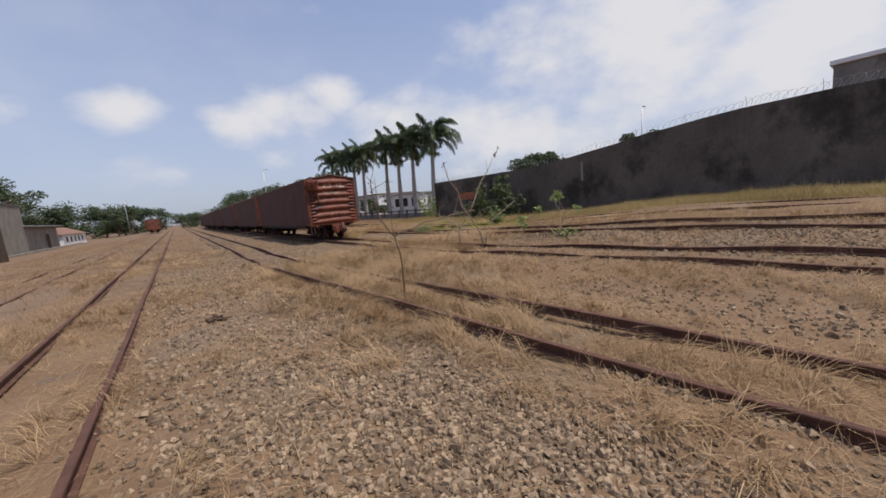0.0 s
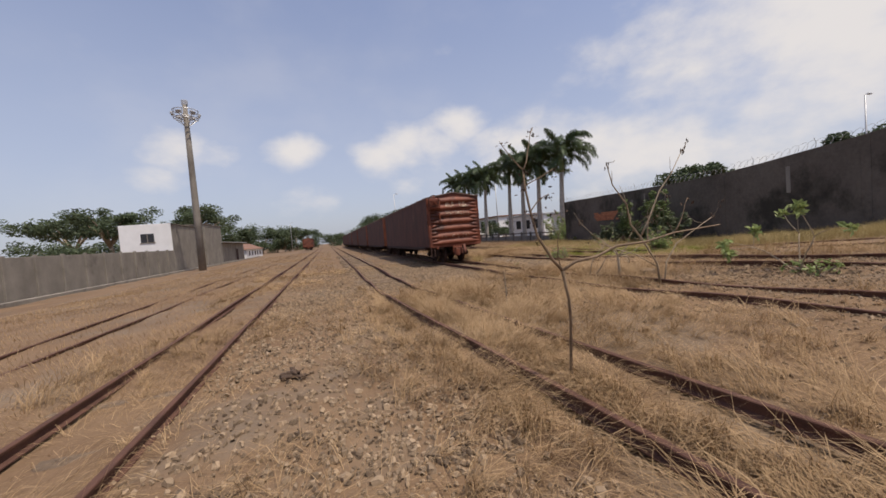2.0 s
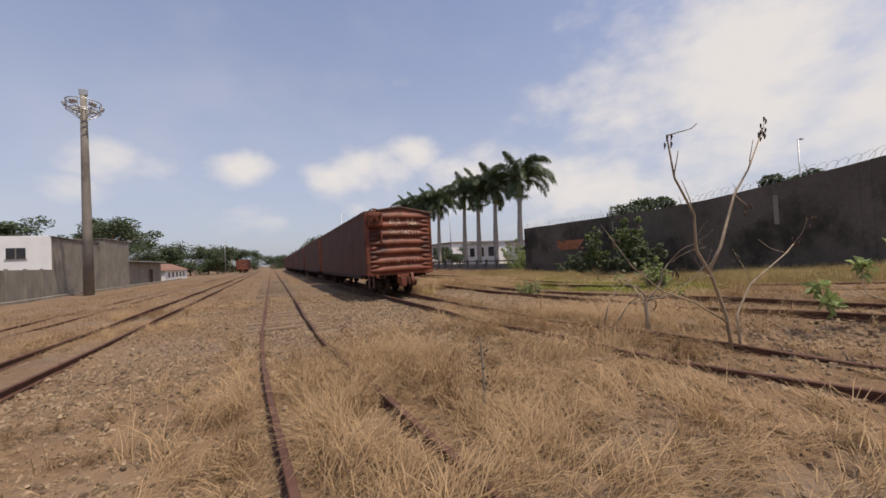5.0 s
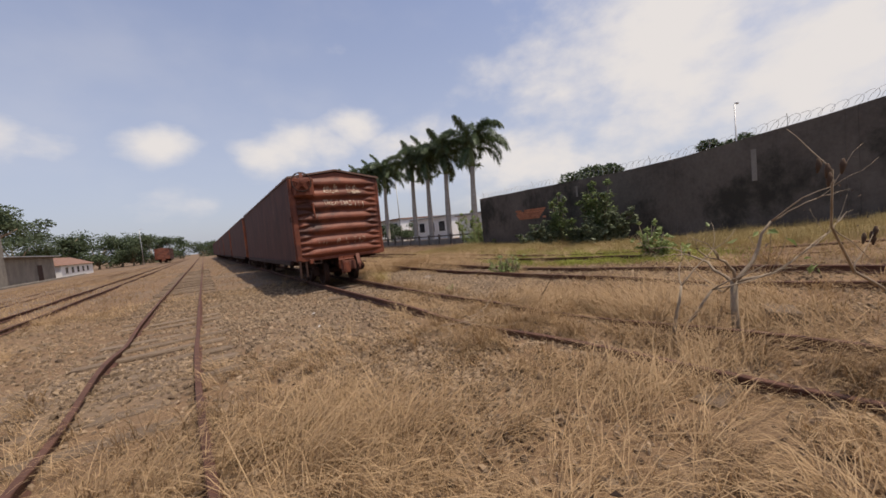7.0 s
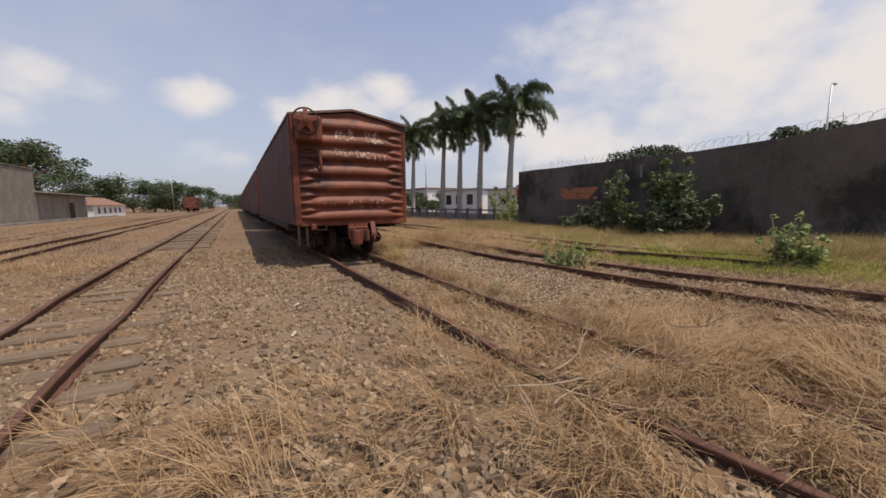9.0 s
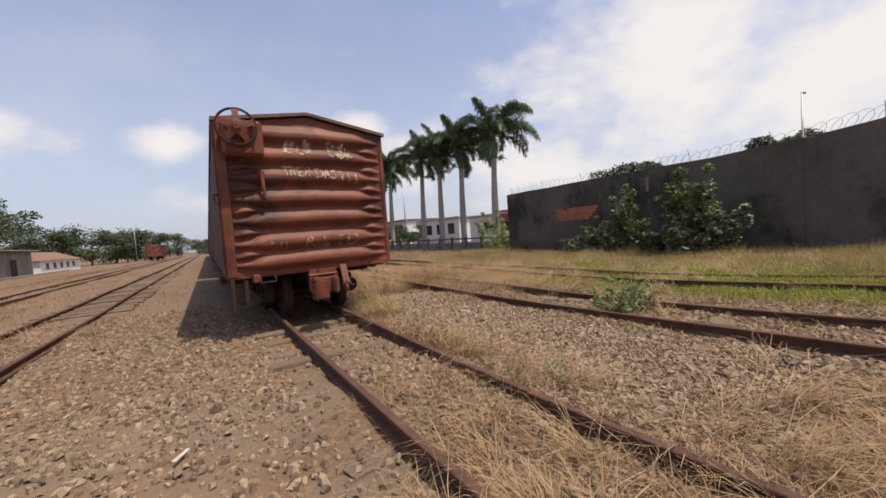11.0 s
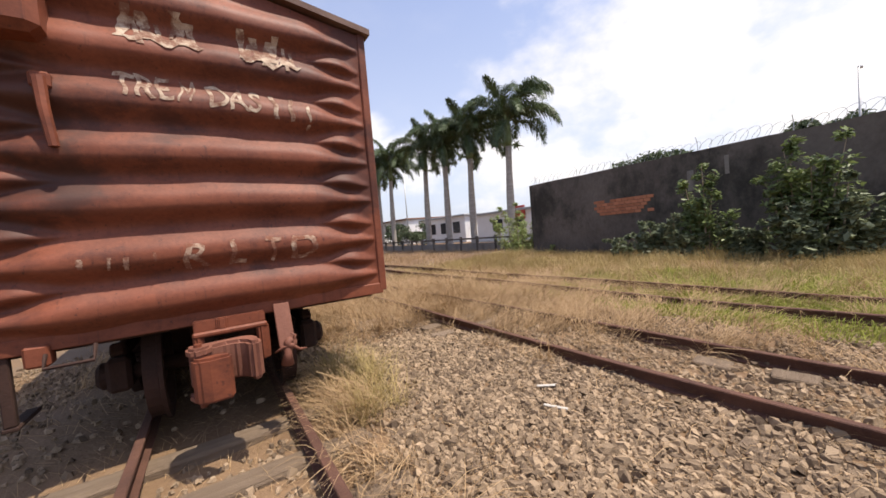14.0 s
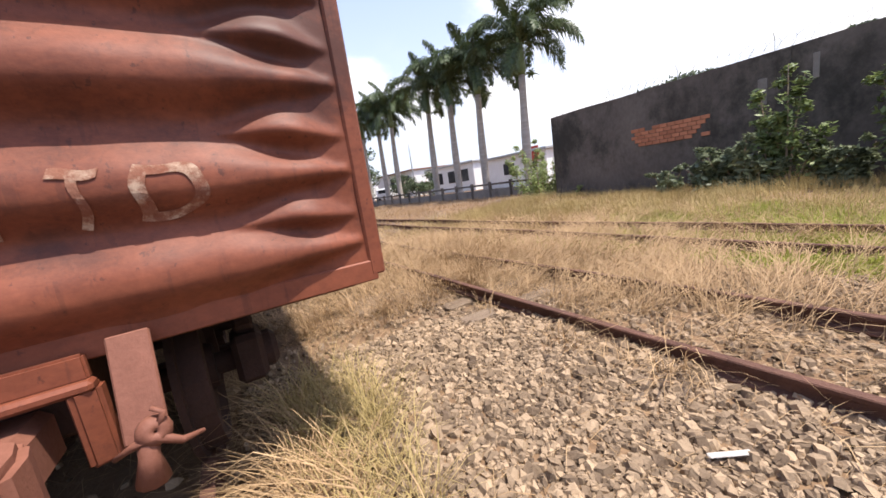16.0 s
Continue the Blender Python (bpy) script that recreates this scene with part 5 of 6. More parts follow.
def pod_shrub():
    """Pale leggy shrub whose stems end in dark dry pods."""
    x, y = 1.0, -10.95
    t = thing("pod_shrub", "pale leggy shrub with dark dry seed pods at its tips", "shrub", at=(x, y, float(ground_z(x, y))), group="withered shrubs")
    r = np.random.default_rng(35)
    a = [(0, 0, -0.05), (-0.1, 0.0, 0.5), (-0.6, -0.1, 1.1), (-0.95, -0.1, 1.5), (-1.14, -0.2, 1.88), (-1.45, -0.2, 2.3), (-1.66, -0.25, 2.78)]
    b = [(-0.62, -0.1, 1.12), (-0.5, -0.15, 1.5), (-0.15, -0.2, 2.15), (0.2, -0.25, 2.5), (0.5, -0.25, 3.0)]
    c = [(0.0, 0, 0.1), (0.2, 0.05, 0.5), (0.5, 0.0, 0.9), (1.1, -0.2, 1.3), (1.5, -0.2, 1.45)]
    d = [(-0.12, 0, 0.45), (-0.5, 0.2, 0.75), (-1.1, 0.2, 0.95), (-1.6, 0.25, 1.25), (-2.0, 0.2, 1.6)]
    pods = []
    for pts, rad in ((a, 0.026), (b, 0.022), (c, 0.018), (d, 0.013)):
        wob = [np.array(p) + r.normal(size=3) * 0.02 for p in pts]
        part("stem", Geo().tube(wob, np.linspace(rad, rad * 0.35, len(wob)), 7), BARK, t, smooth=True)
        pods.append(wob[-1])
        for k in range(2, len(wob)):
            g = Geo()
            ends = []
            out = r.normal(size=3) * 0.6 + np.array([0, 0, 0.7])
            limb(g, r, wob[k], out / np.linalg.norm(out), r.uniform(0.2, 0.5), rad * 0.3, 0, ends, 0.3)
            part("twig", g, BARK, t, smooth=True)
            pods += ends if r.random() < 0.5 else []
    for p in pods:
        for _ in range(4 if p is not pods[1] else 9):
            q = p + r.normal(size=3) * (0.03, 0.03, 0.05)
            part("seed_pod", Geo().tube([q, q + (0.008, 0.0, -0.03), q + (0.0, 0.006, -0.075)], [0.006, 0.014, 0.004], 6), DEAD_LEAF, t, smooth=True)


pod_shrub()
bare_shrub(3.1, -12.4, 34, 1.8, 3, 1, "young sapling with clusters of fresh green leaves", green=200, dead=0, leaf=0.085, spread=0.4)
bush(3.15, -12.7, 7, (0.4, 0.4), 0.32, 16, "low green leafy weeds at a sapling foot", LEAF_PALE, 300, 0.06, name="weed_plant")
bare_shrub(-3.33, 11.4, 35, 1.5, 2, 1, "small bare sapling beside the train", dead=4)

stalk = thing("dry_stalk", "upright dry brown weed stalk in straw", "plant", at=(-2.85, -10.6, 0))
part("stem", Geo().tube([(0, 0, -0.05), (0.02, 0.01, 0.3), (-0.01, 0, 0.75)], [0.022, 0.018, 0.008], 6), BARK, stalk)
withered(stalk, [np.array((0.0, 0.0, z)) for z in (0.3, 0.45, 0.6, 0.75)], np.random.default_rng(3), 60, 0.022)

# fallen branches in the straw
for i, (x, y, a, ln, rad) in enumerate(((-1.05, -6.95, -28, 1.5, 0.011), (-0.75, -7.15, -70, 1.1, 0.009), (-0.9, -7.3, 35, 1.0, 0.008), (-0.6, -7.0, 10, 1.2, 0.008), (-1.0, -7.1, -120, 0.8, 0.007), (1.1, -6.95, -128, 1.9, 0.012))):
    r = np.random.default_rng(90 + i)
    g = Geo()
    limb(g, r, np.array((0, 0, 0.0)), np.array((1.0, 0, 0.04)), ln * 0.55, rad, 2, [], 0.32)
    for v in g.v:
        v[:, 2] = 0.45 * v[:, 2]
    ob = thing("fallen_branch", "thin dry fallen branch lying on straw", "branch", group="fallen branches")
    ob.matrix_basis = pose(x, y, float(ground_z(x, y)) + (0.14 if i < 5 else 0.22), 0, -3, a)
    start = 0
    for v, q, t in zip(g.v, g.q, g.t):
        part("main_stem" if start == 0 else "twig", Geo().add(v, q - start, t - start), BARK, ob, smooth=True)
        start += len(v)

# ---- loose things on the gravel ----


def slab(x, y, size, turn, label):
    g = Geo().box((-size[0] / 2, -size[1] / 2, -0.05), (size[0] / 2, size[1] / 2, size[2]), 0.012)
    ob = whole("slab", g, TIMBER, label, "slab", group="loose slabs by the rails")
    ob.matrix_basis = pose(x, y, float(ground_z(x, y)) + 0.01, 2, -2, turn)


slab(3.86, -1.82, (0.2, 0.3, 0.04), 8, "weathered grey-brown slab between the rails")
slab(3.87, -2.40, (0.2, 0.3, 0.05), 12, "weathered grey-brown slab between the rails")
slab(0.83, -3.62, (0.24, 0.2, 0.05), -20, "weathered grey-brown slab beside the rail")
slab(0.86, -4.16, (0.28, 0.22, 0.05), 30, "weathered grey-brown slab half sunk in gravel")
slab(3.70, -4.7, (0.3, 0.26, 0.04), 15, "weathered grey-brown slab between the rails")
slab(1.75, -9.9, (0.38, 0.3, 0.16), 25, "weathered grey-brown block in tall straw")
slab(-3.0, -16.2, (0.55, 0.35, 0.04), 15, "weathered sunken slab between the rails")
for i, (x, y, a, ln) in enumerate(((2.42, -1.05, -33, 0.19), (2.16, -1.36, -62, 0.19), (-1.9, -3.4, 60, 0.16), (-2.1, -4.6, 70, 0.18))):
    g = Geo().box((-ln / 2, -0.014, 0), (ln / 2, 0.014, 0.014), 0.005)
    ob = whole("wood_chip", g, WOOD_LIGHT, "bleached splinter of wood on the gravel", "wood splinter", group="wood splinters")
    ob.matrix_basis = pose(x, y, float(ground_z(x, y)) + 0.035, 3, 2, a)
clump = thing("charred_clump", "small heap of burnt sticks and dark debris on the ground", "debris", at=(-6.8, -12.6, float(ground_z(-6.8, -12.6))))
rr = np.random.default_rng(41)
for i in range(12):
    a, d = rr.uniform(0, 6.28), rr.uniform(0.0, 0.12)
    p = np.array((d * math.cos(a), 0.8 * d * math.sin(a), rr.uniform(0.015, 0.07)))
    u = np.array((math.cos(a + rr.normal() * 0.5), math.sin(a + rr.normal() * 0.5), rr.uniform(-0.05, 0.35)))
    ln = rr.uniform(0.08, 0.22)
    part("burnt_stick", Geo().tube([p - u * ln * 0.4, p + u * ln * 0.2 + rr.normal(size=3) * 0.01, p + u * ln * 0.7], [0.018, 0.022, 0.006], 6), DEAD_LEAF, clump)
for i in range(6):
    p = rr.normal(size=3) * (0.08, 0.06, 0.0) + (0, 0, 0.02)
    part("clod", Geo().box(p - 0.035, p + (0.045, 0.035, 0.03), 0.014), DEAD_LEAF, clump)
chip = Geo().box((-0.05, -0.03, 0), (0.05, 0.03, 0.04), 0.012)
ob = whole("brick_fragment", chip, BRICK, "orange broken brick fragment among gravel", "brick")
ob.matrix_basis = pose(-6.55, -18.3, float(ground_z(-6.55, -18.3)) + 0.01, 5, 10, 40)

# ---- ballast and grass ----


def patch(x, y, cx, cy, rx, ry):
    return np.exp(-(((x - cx) / rx) ** 2 + ((y - cy) / ry) ** 2))


def grass_weight(x, y):
    mid = np.abs(x - track_x("middle", y))
    wag = x - track_x("wagon", y)
    rgt = x - track_x("right", y)
    d = 0.10 + 0.45 * np.clip((lattice(x, y, 1.9) - 0.42) * 3, 0, 1)
    d = np.where(y < 2, d, 0.55)
    d = np.maximum(d, 0.95 * np.exp(-(mid / 1.35) ** 4) * smooth_step((-6.0 - y) / 3))
    d = np.maximum(d, 0.8 * ((x > track_x("middle", y)) & (wag < 0.8) & (y < -7.4) & (y > -15)) * (0.35 + 0.65 * lattice(x, y, 1.2)))
    d = np.maximum(d, 0.95 * patch(x, y, 0.9, -7.2, 1.7, 1.5))
    d = np.maximum(d, 0.9 * patch(x, y, 0.8, -9.6, 1.8, 1.5))
    d = np.maximum(d, 0.95 * patch(x, y, -3.2, -8.6, 1.1, 1.4))
    gravel = smooth_step((wag - 0.75) / 0.35) * smooth_step((-0.75 - rgt) / 0.3) * smooth_step((y + 5.8) / 1.2) * smooth_step((2.6 - y) / 1.5)
    d = d * (1 - 0.97 * gravel)
    gravel = smooth_step((-0.72 - wag) / 0.3) * smooth_step((x - track_x("middle", y) - 0.9) / 0.3) * smooth_step((y + 7.2) / 1.2)
    d = d * (1 - 0.72 * gravel)
    d = d * (1 - 0.94 * np.clip(1.7 * patch(x, y, -1.9, -7.7, 0.85, 2.0), 0, 1))
    d = np.where((mid < 1.1) & (y > -5), d * 0.35, d)
    d = np.maximum(d, 0.95 * patch(x, y, 0.82, -0.3, 0.22, 0.9))
    d = np.maximum(d, 0.4 * patch(x, y, 0.70, -3.2, 0.16, 1.4) * (lattice(x, y, 0.5) > 0.4))
    d = np.where((x < -5) & (x > -7.7) & (y < -10.5), 0.55 * np.clip((lattice(x, y, 0.9) - 0.45) * 3, 0, 1), d)
    d = np.where(rgt > 0.65, np.maximum(d, np.where(y > 0.5, 0.75, 0.35 + 0.4 * smooth_step((lattice(x, y, 1.0) - 0.35) / 0.3))), d)
    d = np.where((rgt > -0.6) & (rgt < 1.0) & (y < 2), d * 0.5 + 0.04, d)
    d = d * (1 - 0.6 * smooth_step((rgt - 0.5) / 0.3) * smooth_step((2.4 - rgt) / 0.3) * smooth_step((y + 7) / 1.5) * smooth_step((0.8 - y) / 1.5))
    d = np.where((rgt > -2.4) & (rgt < -0.6) & (y < -8), d * 0.45, d)
    d = np.where((y > 2.2) & (x > 1.3), np.maximum(d, 0.6), d)
    for name in ("middle", "wagon", "right", "left", "far_right"):
        t = np.abs(np.abs(x - track_x(name, y)) - 0.525)
        d = np.where((t < 0.15) & (lattice(x, y, 0.8) < 0.62), d * 0.12, d)
        if name == "wagon":
            d = np.where((t < 0.26) & (lattice(x, y, 0.8) < 0.8) & ((y < -11.3) | ((y < -7.7) & (y > -9.6) & (x < track_x(name, y)))), d * 0.06, d)
    return np.clip(d, 0, 1)


def blades(name, x, y, h, lean, width, mat, label, flat=1.0):
    n = len(x)
    z = ground_z(x, y)
    az = 2.6 * np.pi * lattice(x + 40, y, 0.9) + RNG.normal(0, 0.7, n)
    face = RNG.uniform(0, np.pi, n)
    base = np.stack([x, y, z], 1)
    d = np.stack([np.cos(az), np.sin(az), 0 * az], 1)
    w = np.stack([np.cos(face), np.sin(face), 0 * face], 1) * width[:, None] / 2
    up = np.stack([0 * h, 0 * h, h * flat], 1)
    mid = base + up * 0.6 * (1 - 0.35 * lean)[:, None] + d * (h * lean * 0.35)[:, None]
    tip = base + up * (1 - 0.75 * lean)[:, None] + d * (h * lean)[:, None]
    v = np.stack([base - w, base + w, mid + w * 0.8, mid - w * 0.8, tip], 1).reshape(-1, 3)
    i = np.arange(n) * 5
    q, t = np.stack([i, i + 1, i + 2, i + 3], 1), np.stack([i + 3, i + 2, i + 4], 1)
    whole(name, fast_mesh(name, v, [q, t]), mat, label, "grass", kind="stuff")


def arching(name, x, y, length, comb, width, mat, label, rise_from=(35, 85), fall_to=(-40, 15), spread=0.75):
    """Long stems that rise from a tuft, bend over and lie on their neighbours, combed one way tuft by tuft."""
    n = len(x)
    az = comb + RNG.normal(0, spread, n)
    e0, e1 = np.radians(RNG.uniform(*rise_from, n)), np.radians(RNG.uniform(*fall_to, n))
    ground = ground_z(x, y)
    side = np.stack([-np.sin(az), np.cos(az), 0 * az], 1)
    twist = RNG.normal(0, 0.5, n)
    p = np.stack([x, y, ground - 0.01], 1)
    rows, step = [], length / 3
    for k in range(4):
        w = side * (width * (1.0, 0.95, 0.7, 0.0)[k] / 2)[:, None]
        w[:, 2] = w[:, 0] * 0.5 * twist
        rows += [p - w, p + w] if k < 3 else [p]
        e = e0 + (e1 - e0) * (k + 0.3) / 2.6
        bent = az + twist * 0.35 * k
        p = p + np.stack([np.cos(e) * np.cos(bent), np.cos(e) * np.sin(bent), np.sin(e)], 1) * step[:, None]
        p[:, 2] = np.maximum(p[:, 2], ground + 0.008)
    v = np.stack(rows, 1).reshape(-1, 3)
    i = np.arange(n) * 7
    q = np.concatenate([np.stack([i, i + 1, i + 3, i + 2], 1), np.stack([i + 2, i + 3, i + 5, i + 4], 1)])
    whole(name, fast_mesh(name, v, [q, np.stack([i + 4, i + 5, i + 6], 1)]), mat, label, "grass", kind="stuff")


def off_rails(x, y, names=("right", "far_right"), gap=0.15):
    """0 on the rails, 1 elsewhere, with a few overhanging places."""
    keep = np.ones_like(x)
    for name in names:
        t = np.abs(np.abs(x - track_x(name, y)) - 0.525)
        keep = np.where((t < gap) & (lattice(x + 11, y, 0.9) < 0.7), 0.06, keep)
    return keep


def scatter(n, x0, x1, y0, y1, weight):
    x, y = RNG.uniform(x0, x1, n), RNG.uniform(y0, y1, n)
    keep = RNG.random(n) < weight(x, y)
    return x[keep], y[keep]


def tufted(x, y, spread=0.05):
    """Pull blades towards shared tuft centres."""
    cell = 0.16
    cx = (np.floor(x / cell) + 0.5 + 0.6 * (lattice(np.floor(x / cell) * 7.3, np.floor(y / cell) * 5.1, 1.0) - 0.5)) * cell
    cy = (np.floor(y / cell) + 0.5) * cell
    k = RNG.uniform(0.2, 0.9, len(x))
    return x + (cx - x) * k, y + (cy - y) * k


def build_grass():
    # straw on the yard: a matted layer, then tussocks
    x, y = scatter(640000, -10, 7, -22, 4, lambda a, b: 0.06 + 0.57 * grass_weight(a, b))
    n = len(x)
    patchy = lattice(x, y, 1.3)
    h = RNG.uniform(0.14, 0.46, n) * (0.5 + 0.8 * patchy) * np.where((np.abs(x - track_x("wagon", y)) < 0.8) & (y < -11.0), 0.6, 1.0)
    lean = np.clip(RNG.normal(1.05, 0.18, n), 0.5, 1.28)
    blades("dry_grass", x, y, h, lean, RNG.uniform(0.0025, 0.006, n), STRAW, "dry yellow straw matted over the railway yard", flat=0.5)
    tx, ty = scatter(9500, -10, 7, -22, 4, lambda a, b: np.clip(grass_weight(a, b) - 0.12, 0, 1) * 0.75)
    size = RNG.uniform(0.5, 1.25, len(tx)) * (0.65 + 0.6 * lattice(tx, ty, 1.1))
    size *= 1 + 0.5 * patch(tx, ty, 0.82, -0.3, 0.35, 1.0) + 0.6 * patch(tx, ty, 1.2, -9.0, 1.4, 1.2)
    heaps = [(-3.3, -8.7, 0.5, 0.9, 110, 1.5), (0.88, -0.05, 0.12, 0.5, 22, 1.4), (1.3, -9.2, 0.9, 0.7, 130, 1.7), (0.9, -7.2, 1.2, 1.0, 170, 1.25), (-3.2, -15.8, 0.5, 1.4, 100, 1.3), (-4.0, -11.5, 0.8, 2.0, 300, 1.25), (-3.2, -11.0, 1.0, 2.0, 160, 1.0),
             (-4.6, -13.5, 0.4, 2.0, 110, 1.15), (-1.8, -10.0, 1.2, 1.5, 160, 1.1), (0.78, -3.2, 0.17, 1.2, 62, 1.15), (4.6, 0.8, 0.45, 1.4, 100, 1.2), (-5.2, -12.5, 0.5, 2.5, 80, 0.9), (2.6, 4.6, 1.2, 1.6, 280, 1.5), (4.3, 2.6, 0.7, 2.0, 240, 1.35), (6.0, 2.4, 1.3, 2.4, 300, 1.3), (8.6, -0.5, 1.0, 2.5, 150, 1.2), (-0.55, -7.4, 0.3, 0.5, 45, 1.0), (-0.2, -9.3, 0.35, 0.5, 50, 1.1), (-0.5, -5.3, 0.25, 0.25, 14, 0.8), (-2.2, -6.3, 0.7, 0.6, 40, 0.8)]
    for cx, cy, rx, ry, k, sz in heaps:
        tx, ty = np.append(tx, RNG.normal(cx, rx, k)), np.append(ty, RNG.normal(cy, ry, k))
        size = np.append(size, sz * RNG.uniform(0.6, 1.15, k))
    keep = ~((np.abs(np.abs(tx - track_x("wagon", ty)) - 0.525) < 0.13) & (lattice(tx, ty, 0.8) < 0.7))
    tx, ty, size = tx[keep], ty[keep], size[keep]
    keep = ~((np.abs(np.abs(tx - track_x("wagon", ty)) - 0.55) < 0.27) & ((ty < -11.3) & (lattice(tx, ty, 0.8) < 0.8) | (ty < -7.7) & (ty > -9.6) & (tx < track_x("wagon", ty))))
    tx, ty, size = tx[keep], ty[keep], size[keep]
    keep = ~((np.abs(np.abs(tx - track_x("middle", ty)) - 0.525) < np.where(tx > track_x("middle", ty), 0.36, 0.24)) & (lattice(tx + 5, ty, 0.7) < 0.72) & (ty < -8.5))
    tx, ty, size = tx[keep], ty[keep], size[keep]
    size = size * np.where((np.abs(tx - track_x("wagon", ty)) < 0.8) & (ty < -11.0), 0.4, 1.0)
    each = 36
    x, y = np.repeat(tx, each), np.repeat(ty, each)
    n = len(x)
    s = np.repeat(size, each)
    comb = np.repeat(2.4 * np.pi * lattice(tx + 70, ty, 1.4) + RNG.normal(0, 0.5, len(tx)), each)
    x, y = x + RNG.normal(0, 0.05, n) * s, y + RNG.normal(0, 0.05, n) * s
    arching("dry_tussocks", x, y, RNG.uniform(0.16, 0.62, n) * s, comb, RNG.uniform(0.003, 0.007, n), STRAW, "tussocks of long dry yellow grass between the rails")
    # fine upright stems over the straw
    x, y = scatter(60000, -10, 7, -22, 4, lambda a, b: np.clip(grass_weight(a, b) - 0.2, 0, 1) * smooth_step((lattice(a, b, 0.7) - 0.45) / 0.2))
    n = len(x)
    arching("dry_stems", x, y, RNG.uniform(0.2, 0.5, n), RNG.uniform(0, 6.28, n), RNG.uniform(0.0025, 0.004, n), STRAW, "thin upright dry grass stems over the straw", (55, 88), (5, 70))
    # greener tufts by the leading wheel
    k = 26
    tx, ty = RNG.normal(1.12, 0.14, k), RNG.normal(0.25, 0.35, k)
    x, y = np.repeat(tx, 60) + RNG.normal(0, 0.05, k * 60), np.repeat(ty, 60) + RNG.normal(0, 0.05, k * 60)
    arching("wheel_tufts", x, y, RNG.uniform(0.15, 0.55, k * 60), RNG.uniform(0, 6.28, k * 60), RNG.uniform(0.003, 0.006, k * 60), GOLD, "yellow-green grass tufts beside the boxcar wheel", (45, 85), (-20, 50))
    # tall golden grass towards the wall
    x, y = scatter(220000, 4.9, 14.1, -24, 11, lambda a, b: np.clip(0.10 + 0.5 * smooth_step((b - 0.5) / 2.5) + 0.9 * smooth_step((a - 7.8 + 2.2 * (lattice(a, b, 2.2) - 0.5)) / 1.8), 0, 1) * (0.25 + 0.75 * smooth_step((lattice(a, b, 0.9) - 0.2) / 0.4)) * off_rails(a, b) * (1 - 0.45 * np.clip(1.4 * patch(a, b, 7.4, -2.2, 1.8, 2.6), 0, 1)) * (1 - 0.85 * smooth_step((6.0 - a) / 0.5) * smooth_step((b + 7) / 1.5) * smooth_step((0.8 - b) / 1.5)))
    x, y = tufted(x, y)
    n = len(x)
    h = RNG.uniform(0.14, 0.50, n) * (0.35 + 0.6 * lattice(x, y, 2.0) + 0.45 * lattice(x, y, 0.6)) * np.where(x < 7.5, 0.75, 1.2)
    blades("golden_grass", x, y, h, np.clip(RNG.normal(0.6, 0.28, n), 0.05, 1.15), RNG.uniform(0.004, 0.009, n), GOLD, "tall golden dry grass at the foot of the wall")
    # green weeds by the far track
    x, y = scatter(190000, 4.6, 11.5, -9, 5, lambda a, b: 0.9 * np.clip((lattice(a, b, 1.6) - 0.36) * 3.2, 0, 1) * smooth_step((a - 4.9) / 1.0) * smooth_step((10.5 - a) / 2.5) * smooth_step((b + 9) / 3) * smooth_step((4 - b) / 3) * off_rails(a, b))
    px, py = scatter(150000, 5.2, 10.4, -6.0, 2.0, lambda a, b: np.clip(1.5 * patch(a, b, 7.6, -2.2, 1.7, 2.3), 0, 1) * off_rails(a, b) * (0.3 + 0.7 * smooth_step((lattice(a, b, 0.7) - 0.3) / 0.25)))
    x, y = np.append(x, px), np.append(y, py)
    n = len(x)
    blades("green_weeds", x, y, RNG.uniform(0.05, 0.26, n), np.clip(RNG.normal(0.7, 0.3, n), 0.1, 1.2), RNG.uniform(0.006, 0.014, n), GREEN_GRASS, "low green weeds spreading between the far tracks")
    # grass farther off
    x, y = scatter(170000, -18.2, 16, 3, 60, lambda a, b: (0.25 + 0.75 * lattice(a, b, 2.6)) * np.where(np.abs(a) < 1.4, 0.0, 1.0) * np.where((a < -1.4) & (a > -6), 0.35, 1.0) * np.clip(1.15 - b / 70, 0.1, 1))
    n = len(x)
    blades("far_dry_grass", x, y, RNG.uniform(0.08, 0.32, n) * np.where(x > 1.4, 1.25, 0.6), np.clip(RNG.normal(0.55, 0.3, n), 0.05, 1.1), RNG.uniform(0.008, 0.02, n), STRAW, "dry yellow grass along the distant tracks")
    x, y = scatter(70000, -18.2, -9.2, -22, 8, lambda a, b: 0.15 + 0.7 * lattice(a, b, 1.8))
    n = len(x)
    blades("side_dry_grass", x, y, RNG.uniform(0.05, 0.22, n), np.clip(RNG.normal(0.7, 0.3, n), 0.1, 1.2), RNG.uniform(0.005, 0.01, n), STRAW, "short dry grass on the far side of the yard")


